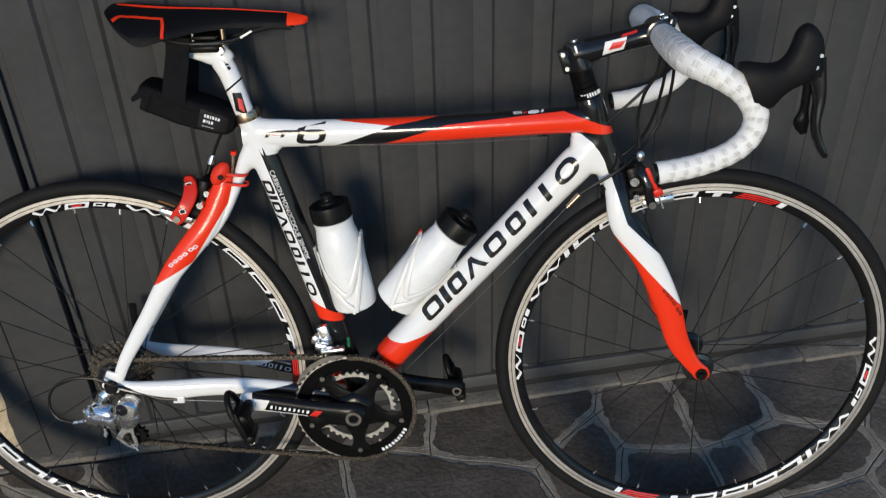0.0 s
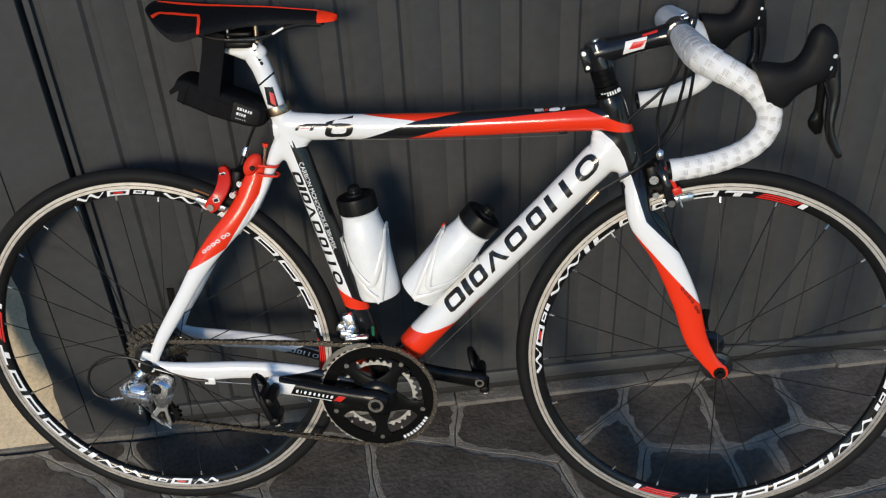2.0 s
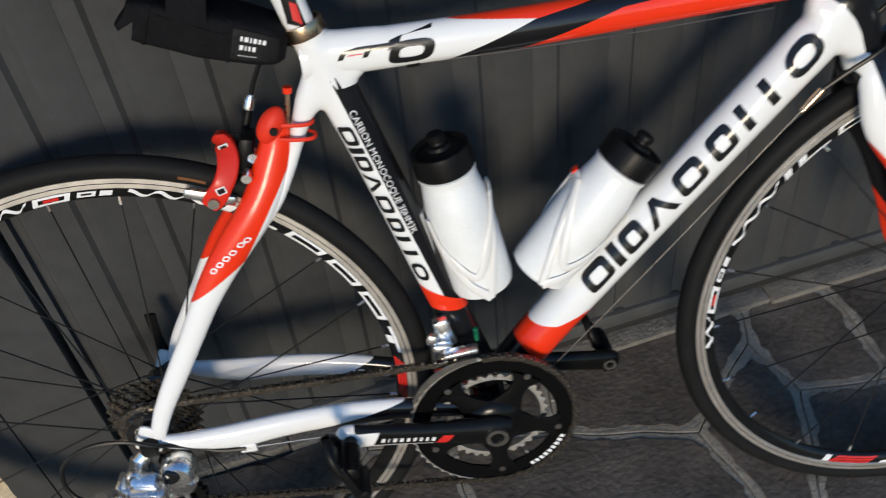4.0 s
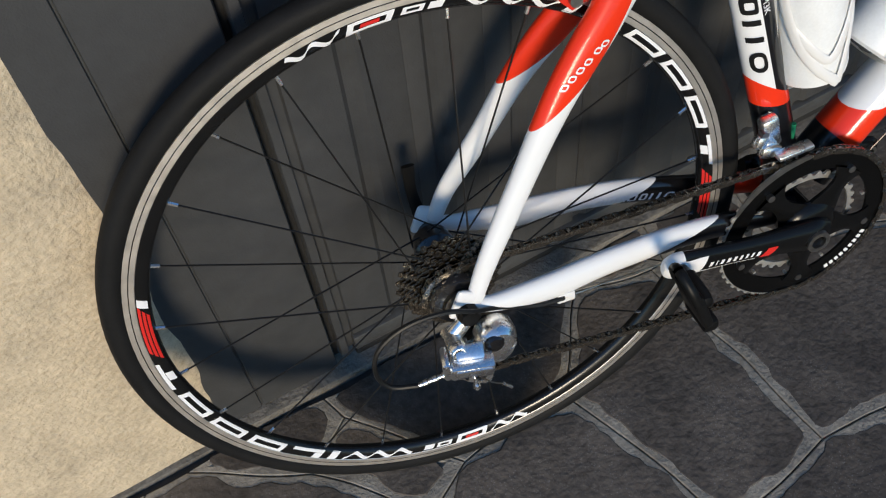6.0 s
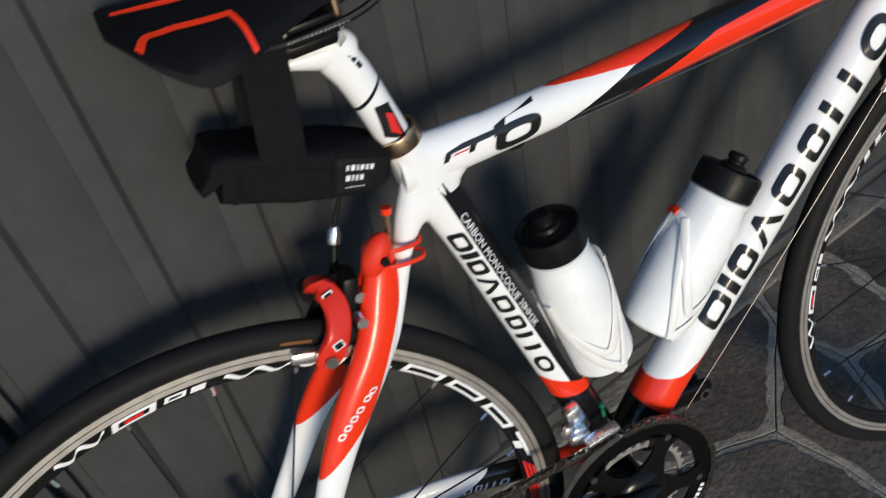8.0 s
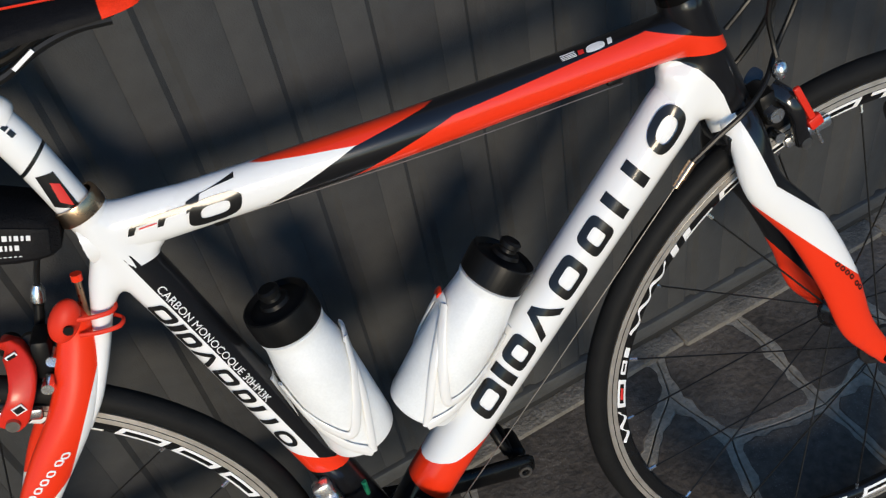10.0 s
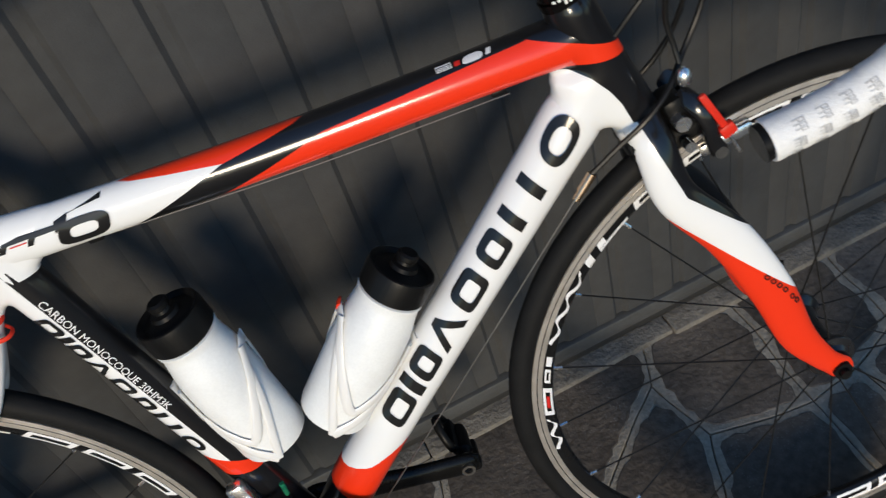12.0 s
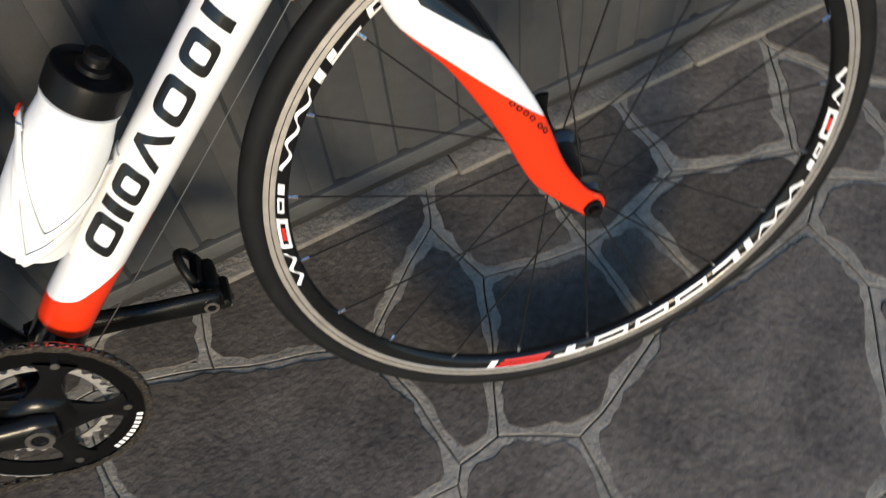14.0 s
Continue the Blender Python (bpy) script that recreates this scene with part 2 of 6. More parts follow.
def sheet(profile, z0, z1, depth=0.02):
    """An upright sheet pressed to (u, y) turns, with thickness behind."""
    bm = bmesh.new()
    front = [[bm.verts.new((u, y, z)) for u, y in profile] for z in (z0, z1)]
    back = [[bm.verts.new((u, max(y for _, y in profile) + depth, z)) for u in (profile[0][0], profile[-1][0])] for z in (z0, z1)]
    for k in range(len(profile) - 1):
        bm.faces.new((front[0][k], front[0][k + 1], front[1][k + 1], front[1][k]))
    bm.faces.new((back[0][1], back[0][0], back[1][0], back[1][1]))
    bm.faces.new((front[0][0], front[1][0], back[1][0], back[0][0]))
    bm.faces.new((front[0][-1], back[0][1], back[1][1], front[1][-1]))
    bm.faces.new(front[1] + back[1][::-1])
    bm.faces.new((front[0] + back[0][::-1])[::-1])
    bmesh.ops.recalc_face_normals(bm, faces=bm.faces[:])
    return bm


RIB0, PITCH = 0.3525, 0.1025
ribs = [(-0.1068, 0.0), (-0.050, 0.0), (-0.044, 0.0055), (-0.034, 0.0055), (-0.027, 0.0), (0.019, 0.0), (0.021, 0.0012), (0.023, 0.0)]
for k in range(-3, 22):
    u = RIB0 + PITCH * k
    ribs += [(u - 0.003, 0.0), (u + 0.003, 0.0055), (u + 0.013, 0.0055), (u + 0.020, 0.0)]
    ribs += [(u + 0.066, 0.0), (u + 0.068, 0.0012), (u + 0.070, 0.0)]
part("ribbed_sheet", sheet([(u, y + 0.004) for u, y in ribs], 0.062, 2.2), M["gate"], gate)
part("stile", sheet([(-0.1315, 0.004), (-0.1300, 0.0), (-0.1205, 0.0), (-0.1185, 0.009), (-0.1085, 0.009), (-0.1070, 0.004)], 0.03, 2.2), M["gate"], gate)
part("side_panel", sheet([(-0.345, 0.0), (-0.2560, 0.0), (-0.2548, 0.003), (-0.2532, 0.003), (-0.2520, 0.0), (-0.1425, 0.0), (-0.1405, 0.003)], 0.012, 2.2), M["gate"], gate)
# dark sheet behind the slit, standing for the shade in it
part("joint_backing", sheet([(-0.1405, 0.018), (-0.1315, 0.018)], 0.012, 2.2, 0.02), M["gap"], gate)
bm = bmesh.new()
box(bm, (2.7, 0.03, 0.03), pose(1.24, 0.013, 0.044), 0.003)
part("bottom_rail", bm, M["rail"], gate)
# dark strip in place of the shaded gap under the rail
bm = bmesh.new()
box(bm, (2.7, 0.02, 0.016), pose(1.24, 0.012, 0.018), 0.003)
part("bottom_seal", bm, M["gap"], gate)

sill = tagged(new("threshold"), "worn grey stone threshold strip under the gate", "threshold", kind="structure")
sill.matrix_world = WALL
for k in range(-3, 7):
    bm = bmesh.new()
    box(bm, (0.4235, 0.075, 0.03), pose(-0.12 + 0.425 * k, 0.020 - 0.006 * max(0, k), (-0.0065 if k >= 0 else -0.0150) + 0.0008 * (k % 2), 0, 0, 0.3 * (k % 3 - 1)), 0.004)
    part("sill_stone", bm, M["sill"], sill)


def pillar():
    th = tagged(new("pillar_wall"), "beige rough stucco pillar beside the gate", "pillar", kind="structure")
    th.matrix_world = WALL
    bm = bmesh.new()
    n, m_ = 60, 40
    grid = []
    for j in range(n + 1):
        z = 2.3 * j / n
        edge = -0.292
        row = []
        for i in range(m_ + 1):
            u = edge - 1.3 * i / m_
            w = noise.noise(Vector((u * 9, 0.3, z * 9))) * 0.004 + noise.noise(Vector((u * 40, 1.3, z * 40))) * 0.0015
            rounding = 0.012 * max(0.0, 1 - (edge - u) / 0.02) ** 2
            row.append(bm.verts.new((u + (noise.noise(Vector((3, 1, z * 30))) * 0.003 if i == 0 else 0), -0.008 + w + rounding, z)))
        row.insert(0, bm.verts.new((row[0].co.x + 0.001, 0.05, z)))
        grid.append(row)
    for a, b in zip(grid, grid[1:]):
        for k in range(len(a) - 1):
            bm.faces.new((a[k], a[k + 1], b[k + 1], b[k]))
    back = [bm.verts.new((-1.65, 0.3, z)) for z in (0, 2.3)] + [bm.verts.new((-0.33, 0.3, z)) for z in (2.3, 0)]
    bm.faces.new(back)
    bm.faces.new([grid[-1][k] for k in range(len(grid[-1]))] + [back[1], back[2]])
    bmesh.ops.recalc_face_normals(bm, faces=bm.faces[:])
    part("stucco_face", bm, M["stucco"], th)


pillar()

bm = bmesh.new()
box(bm, (4.4, 0.25, 0.5), pose(0.9, 0.12, 2.45), 0.01)
lintel = part("lintel_wall", bm, M["stucco"])
lintel.matrix_world = WALL
tagged(lintel, "beige stucco wall above the gate", "wall", kind="structure")

bm = bmesh.new()
bmesh.ops.create_grid(bm, x_segments=1, y_segments=1, size=400, matrix=pose(0, 0, -0.009))
ground = tagged(part("ground", bm, M["joint_dirt"]), "dark packed dirt bed under the stone paving", "ground", kind="structure")

# ---- the bicycle: built upright in its own metres (x ahead, z up, minus y the near side), then leaned on the gate ----
LEAN = pose(0, 0.015, 0, -10.52)
bike = tagged(new("road_bicycle"), "white, red and black carbon road bicycle leaning against the grey gate", "bicycle")
bike.matrix_world = LEAN
REAR, FRONT, BB = Vector((0.0, 0, 0.338)), Vector((0.981, 0, 0.338)), Vector((0.402, 0, 0.2695))
ACROSS = Matrix.Rotation(radians(90), 4, "X")

# paints that change colour across slanting lines
P_TOP = mat("top_tube_paint", WHITE, 0.28, coat=0.9, layers=(
    (RED, [(0.0926, 0, 1, 0.8033), (-0.154, 0, 1, 0.6826)]),
    (BLACK, [(0.154, 0, -1, -0.6840), (0.355, 0, -1, -0.5868)]),
    (RED, [(0.305, 0, -1, -0.5853), (0.0947, 0, -1, -0.7050)])))
P_DOWN = mat("down_tube_paint", WHITE, 0.28, coat=0.9, layers=((RED, [(-0.03, 0, -1, -0.4010)]), (RED, [(0.35, 0, -1, -0.2150), (-1, 0, 0, -0.545)]), (RED, [(0.757, 0, -0.653, 0.1462), (-1, 0, 0, -0.585)]), (BLACK, [(-0.6719, 0, -0.7433, -0.5668)])))
P_SEAT = mat("seat_tube_paint", WHITE, 0.28, coat=0.9, layers=(
    (BLACK, [(1.0003, 0, 0.2967, 0.4945), (-0.0069, 0, -1.0000, -0.7300)]),
    (RED, [(-0.5867, 0, -0.9978, -0.6589)]),
    (BLACK, [(-0.1302, 0, -0.9987, -0.4723)])))
P_STAY = mat("seat_stay_paint", WHITE, 0.34, coat=0.35, spec=0.15, layers=((RED, [(-0.55, 0, 1, 0.4595), (-1.46, 0, 1, 0.3160)]),))
P_CLUSTER = mat("seat_joint_paint", WHITE, 0.28, coat=0.9, layers=(
    (BLACK, [(1.0001, 0, 0.2973, 0.4950), (-0.0021, 0, -1.0000, -0.7166)]),))
P_STAY_FAR = mat("far_seat_stay_paint", WHITE, 0.34, coat=0.35, spec=0.15, layers=((RED, [(-0.55, 0, 1, 0.4595), (-1.46, 0, 1, 0.3160)]),))
P_CHAIN_STAY = mat("chain_stay_paint", WHITE, 0.28, coat=0.9, layers=((BLACK, [(0.10, 0, -1, -0.2885)]),))
P_CHAIN_STAY_FAR = mat("far_chain_stay_paint", WHITE, 0.28, coat=0.9, layers=((BLACK, [(0.42, 0, -1, -0.215)]), (RED, [(1, 0, 0, 0.318)])))
P_FORK = mat("fork_paint", WHITE, 0.28, coat=0.9, layers=((BLACK, [(0.9423, 0, 0.3344, 0.9991), (0.6979, 0, 0.7162, 1.0223)]), (RED, [(-1.0771, 0, -0.9924, -1.4708)])))
P_FORK_FAR = mat("far_fork_paint", BLACK, 0.28, coat=0.9, layers=((RED, [(-1.3589, 0, -0.9879, -1.6778)]),))
P_HEAD = mat("head_tube_paint", WHITE, 0.28, coat=0.9, layers=((BLACK, [(0.7723, 0, 0.6354, 1.0724)]), (BLACK, [(0.8721, 0, 0.4893, 1.0481)]), (BLACK, [(0.5520, 0, 0.8338, 1.0430)]), (BLACK, [(0.9449, 0, 0.3281, 0.9945)]), (BLACK, [(0.2833, 0, 0.9590, 0.9278)]),
    (RED, [(0.0510, 0, 0.9999, 0.7815), (0.0947, 0, -1, -0.7052), (-0.35, 0, -1, -1.0370)])))

top_tube = Tube([(0.2549, 0, 0.7460, 0.022, 0.017), (0.3268, 0, 0.7455, 0.0212, 0.017), (0.4899, 0, 0.7472, 0.0202, 0.018), (0.6437, 0, 0.7535, 0.0198, 0.019), (0.7351, 0, 0.7580, 0.0205, 0.020), (0.7860, 0, 0.7596, 0.022, 0.020)])
part("top_tube", top_tube.bm(), P_TOP, bike, "glossy white top tube with red and black sweeps")
down_tube = Tube([(0.4293, 0, 0.3066, 0.026, 0.030), (0.4838, 0, 0.3742, 0.0265, 0.028), (0.6106, 0, 0.5135, 0.0265, 0.026), (0.7318, 0, 0.6463, 0.027, 0.025), (0.7715, 0, 0.6897, 0.0285, 0.0225), (0.7816, 0, 0.7008, 0.0240, 0.0190)])
part("down_tube", down_tube.bm(), P_DOWN, bike, "thick glossy white down tube, red at the bottom")
seat_tube = Tube([(0.4028, 0, 0.2974, 0.021, 0.017), (0.3636, 0, 0.4358, 0.021, 0.0165), (0.3067, 0, 0.6333, 0.0205, 0.0165), (0.2859, 0, 0.7021, 0.0215, 0.0175), (0.2648, 0, 0.7727, 0.0175, 0.0175)])
part("seat_tube", seat_tube.bm(), P_SEAT, bike, "white seat tube with a black front face and red foot")
HEAD_ROWS = [(0.8335, 0, 0.6497, 0.0235, 0.0235), (0.8251, 0, 0.6737, 0.0225, 0.0225), (0.8023, 0, 0.7371, 0.0215, 0.0215), (0.7876, 0, 0.7805, 0.0215, 0.0215), (0.7823, 0, 0.7948, 0.019, 0.019)]
part("head_tube", Tube(HEAD_ROWS).bm(), P_HEAD, bike, "glossy black head tube")
# moulded joints: the tubes' ends flow into one another
joint = blend([Tube([(0.7084, 0, 0.7569, 0.0160, 0.0160), (0.7351, 0, 0.7595, 0.0195, 0.0190), (0.7653, 0, 0.7600, 0.0218, 0.0204), (0.7948, 0, 0.7601, 0.0228, 0.0208)]),
               Tube([(0.7318, 0, 0.6463, 0.0250, 0.0228), (0.7715, 0, 0.6897, 0.0272, 0.0230), (0.8094, 0, 0.7297, 0.0300, 0.0225)]),
               Tube([(0.8275, 0, 0.6662, 0.0222, 0.0222), (0.8023, 0, 0.7371, 0.0224, 0.0224), (0.7899, 0, 0.7754, 0.0212, 0.0212)]),
               Tube([(0.7590, 0, 0.7300, 0.006, 0.012), (0.7680, 0, 0.7260, 0.013, 0.0165), (0.7780, 0, 0.7190, 0.022, 0.020), (0.7920, 0, 0.7116, 0.031, 0.0222), (0.8147, 0, 0.6843, 0.024, 0.0210)])], rounds=36)
part("head_joint", joint, P_HEAD, bike)
struts = [Tube([(0.2700, 0, 0.7180, 0.024, 0.0150), (0.2540, 0, 0.7020, 0.0150, 0.0140), (0.2410, 0.001 * s, 0.6790, 0.0100, 0.0120), (0.2310, 0.003 * s, 0.6560, 0.0085, 0.0105), (0.2190, 0.007 * s, 0.6300, 0.0075, 0.0100), (0.2040, 0.014 * s, 0.6040, 0.0070, 0.0095), (0.1850, 0.021 * s, 0.5800, 0.0060, 0.0085)]) for s in (-1, 1)]
joint = blend(struts + [Tube([(0.3140, 0, 0.6089, 0.0180, 0.0142), (0.3067, 0, 0.6333, 0.0200, 0.0160), (0.2859, 0, 0.7021, 0.0220, 0.0178), (0.2660, 0, 0.7690, 0.0182, 0.0182)]),
                        Tube([(0.2600, 0, 0.7480, 0.0235, 0.0180), (0.3150, 0, 0.7490, 0.0202, 0.0168), (0.3501, 0, 0.7491, 0.0175, 0.0140)]),
                        Tube([(0.2900, 0, 0.7240, 0.015, 0.014), (0.3120, 0, 0.7349, 0.011, 0.012)])], 0.0020, 24)
part("seat_joint", joint, P_CLUSTER, bike)
bm = bmesh.new()
lathe(bm, [(0.0205, -0.040), (0.0235, -0.037), (0.0235, 0.037), (0.0205, 0.040)], Matrix.Translation(BB) @ ACROSS)
part("bottom_bracket_shell", bm, M["black"], bike)

for side, name in ((-1, "near"), (1, "far")):
    stay = Tube([(0.2170, 0.001 * side, 0.6950, 0.004, 0.004), (0.2160, 0.001 * side, 0.6880, 0.0120, 0.0095), (0.2130, 0.004 * side, 0.6635, 0.0160, 0.0115), (0.2040, 0.009 * side, 0.6410, 0.0182, 0.0122), (0.1920, 0.016 * side, 0.6165, 0.0188, 0.0122), (0.1750, 0.023 * side, 0.5920, 0.0190, 0.012),
                 (0.1490, 0.030 * side, 0.5630, 0.0186, 0.0115), (0.1250, 0.036 * side, 0.5340, 0.0168, 0.011), (0.1025, 0.042 * side, 0.5015, 0.0146, 0.0105), (0.0780, 0.048 * side, 0.4610, 0.0130, 0.0095), (0.0555, 0.054 * side, 0.4250, 0.0125, 0.009), (0.0295, 0.062 * side, 0.3825, 0.0107, 0.0075), (0.0120, 0.066 * side, 0.3450, 0.0090, 0.006)])
    part("seat_stay", stay.bm(), P_STAY if side < 0 else P_STAY_FAR, bike, "wavy seat stay, red above and white below")
    if side < 0:
        near_stay = stay
    cs = Tube([(0.0040, 0.067 * side, 0.3400, 0.009, 0.005), (0.030, 0.065 * side, 0.3320, 0.0100, 0.008), (0.060, 0.0625 * side, 0.3260, 0.0140, 0.0095), (0.100, 0.059 * side, 0.3215, 0.0175, 0.0105), (0.145, 0.054 * side, 0.3220, 0.0165, 0.0105),
               (0.185, 0.050 * side, 0.3205, 0.0160, 0.010), (0.235, 0.044 * side, 0.3150, 0.0160, 0.010), (0.3000, 0.036 * side, 0.3024, 0.0150, 0.010), (0.3957, 0.028 * side, 0.2795, 0.013, 0.012)])
    part("chain_stay", cs.bm(), P_CHAIN_STAY if side < 0 else P_CHAIN_STAY_FAR, bike, "curved white chain stay fading to black")
    if side > 0:
        far_chain_stay = cs
    bm = bmesh.new()
    box(bm, (0.030, 0.006, 0.036), pose(0.0038, 0.068 * side, 0.3439, 0, 25, 0), 0.004)
    part("rear_dropout", bm, M["white"], bike)
bm = bmesh.new()
rod(bm, (0.1960, -0.014, 0.6420), (0.1960, 0.014, 0.6420), 0.010, 12)
part("stay_bridge", bm, M["red"], bike)
bm = bmesh.new()
box(bm, (0.020, 0.005, 0.013), pose(0.1085, -0.0655, 0.3055), 0.002)
rod(bm, (0.1085, -0.0685, 0.3040), (0.1085, -0.0650, 0.3040), 0.0030, 12)
part("cable_stop", bm, M["cage"], bike)

# fork
fork = new("fork")
fork.parent = bike
fork_blades = []
for side in (-1, 1):
    blade = Tube([(0.8265, 0.012 * side, 0.6735, 0.018, 0.013), (0.8313, 0.026 * side, 0.6460, 0.0185, 0.0135), (0.8411, 0.036 * side, 0.5987, 0.0195, 0.0125), (0.8819, 0.041 * side, 0.5406, 0.0215, 0.0115),
                  (0.9168, 0.045 * side, 0.4661, 0.0215, 0.0105), (0.9389, 0.049 * side, 0.3982, 0.0185, 0.009), (0.9613, 0.052 * side, 0.3609, 0.0140, 0.007), (0.9741, 0.053 * side, 0.3455, 0.0130, 0.006), (0.9825, 0.053 * side, 0.3365, 0.0138, 0.005), (0.9886, 0.053 * side, 0.3300, 0.0105, 0.004), (0.9916, 0.053 * side, 0.3264, 0.0050, 0.002)])
    part("fork_blade", blade.bm(), P_FORK if side < 0 else P_FORK_FAR, fork, "wavy fork blade, white above and red below" if side < 0 else "wavy fork blade with a black and red inner face")
    fork_blades.append(blade)
bm = bmesh.new()
box(bm, (0.042, 0.062, 0.034), pose(0.8304, 0, 0.6497, 0, -18, 0), 0.012, 3)
part("fork_crown", bm, M["black"], fork)
ax = lambda z: Vector((0.7832 - (z - 0.799) * 0.33, 0, z - 0.0025))
for z0, z1, r in ((0.7970, 0.8040, 0.0205), (0.8050, 0.8130, 0.0190), (0.8140, 0.8220, 0.0180), (0.8225, 0.8305, 0.0180), (0.8310, 0.8390, 0.0180)):
    bm = bmesh.new()
    rod(bm, ax(z0), ax(z1), r, 28)
    part("spacer", bm, M["ring_black"], fork, "black steerer spacer ring")

# ---- wheels ----
def wheel(name, centre, rear):
    w = new(name)
    w.parent = bike
    w.location = centre
    bm = bmesh.new()
    prof = [(0.3255 + 0.0125 * math.cos(a), 0.0122 * math.sin(a)) for a in np.linspace(-2.55, 2.55, 19)]
    lathe(bm, prof, ACROSS, 128, closed=True)
    part("tyre", bm, M["rubber"], w, "slick black road tyre")
    bm = bmesh.new()
    lathe(bm, [(0.3160, -0.0080), (0.3160, -0.0096), (0.3052, -0.0096), (0.3046, -0.0091)] + [(0.3046, 0.0091), (0.3052, 0.0096), (0.3160, 0.0096), (0.3160, 0.0080)], ACROSS, 128, closed=True)
    part("braking_edge", bm, M["brake_track"], w, "worn silver brake track of the rim")
    bm = bmesh.new()
    lathe(bm, [(0.3050, -0.0091), (0.2995, -0.0083), (0.2942, -0.0066), (0.2917, -0.0040), (0.2905, 0), (0.2917, 0.0040), (0.2942, 0.0066), (0.2995, 0.0083), (0.3050, 0.0091)], ACROSS, 128, closed=True)
    part("rim", bm, M["rim"], w, "black alloy rim")
    bm = bmesh.new()
    for rr in (0.3100,):
        for s in (-1, 1):
            lathe(bm, [(rr, 0.0096 * s), (rr + 0.0005, 0.00985 * s), (rr + 0.0010, 0.0096 * s)], ACROSS, 96, closed=True)
    part("wear_groove", bm, M["rim"], w)
    return w


def rim_mark(w, a0, a1, lo=0.0, hi=1.0, stroke=0.0, m="decal_white", lift=0.0005, lean=1.0):
    """A plain block on the near side of the rim between two angles, hollow if a stroke is given (share of its height)."""
    bm = bmesh.new()

    def spot(t, u):
        r = 0.2932 + 0.0110 * u
        dy = np.interp(r, (0.2917, 0.2942, 0.2995, 0.3050), (0.0040, 0.0066, 0.0083, 0.0091)) + lift
        ang = radians(a0 + (a1 - a0) * t + lean * (u - 0.5))
        return bm.verts.new((-r * math.cos(ang), -dy, r * math.sin(ang)))

    def block(t0, t1, u0, u1):
        n = max(2, int((a1 - a0) * (t1 - t0) / 1.2))
        rows = [[spot(t0 + (t1 - t0) * k / n, u0 + (u1 - u0) * j / 3) for j in range(4)] for k in range(n + 1)]
        for p, q in zip(rows, rows[1:]):
            for j in range(3):
                bm.faces.new((p[j], p[j + 1], q[j + 1], q[j]))

    if stroke:
        side = min(0.4, stroke * (hi - lo) * 2.6 / (a1 - a0) * 1.6)
        block(0, 1, lo, lo + stroke * (hi - lo))
        block(0, 1, hi - stroke * (hi - lo), hi)
        block(0, side, lo + stroke * (hi - lo), hi - stroke * (hi - lo))
        block(1 - side, 1, lo + stroke * (hi - lo), hi - stroke * (hi - lo))
    else:
        block(0, 1, lo, hi)
    return part("rim_mark", bm, M[m], w)


def rim_wave(w, a0, a1, peaks, stroke=0.26, m="decal_white", lift=0.0005):
    """A plain wavy stroke round the near side of the rim."""
    bm = bmesh.new()
    rows = []
    n = peaks * 10
    for k in range(n + 1):
        t = k / n
        u = 0.5 + (0.5 - stroke / 2) * math.cos(2 * math.pi * peaks * t)
        row = []
        for du in (-0.5, 0.5):
            r = 0.2932 + 0.0110 * (u + stroke * du)
            dy = np.interp(r, (0.2917, 0.2942, 0.2995, 0.3050), (0.0040, 0.0066, 0.0083, 0.0091)) + lift
            ang = radians(a0 + (a1 - a0) * t + 0.55 * du)
            row.append(bm.verts.new((-r * math.cos(ang), -dy, r * math.sin(ang))))
        rows.append(row)
    for p, q in zip(rows, rows[1:]):
        bm.faces.new((p[0], p[1], q[1], q[0]))
    return part("rim_wave", bm, M[m], w)


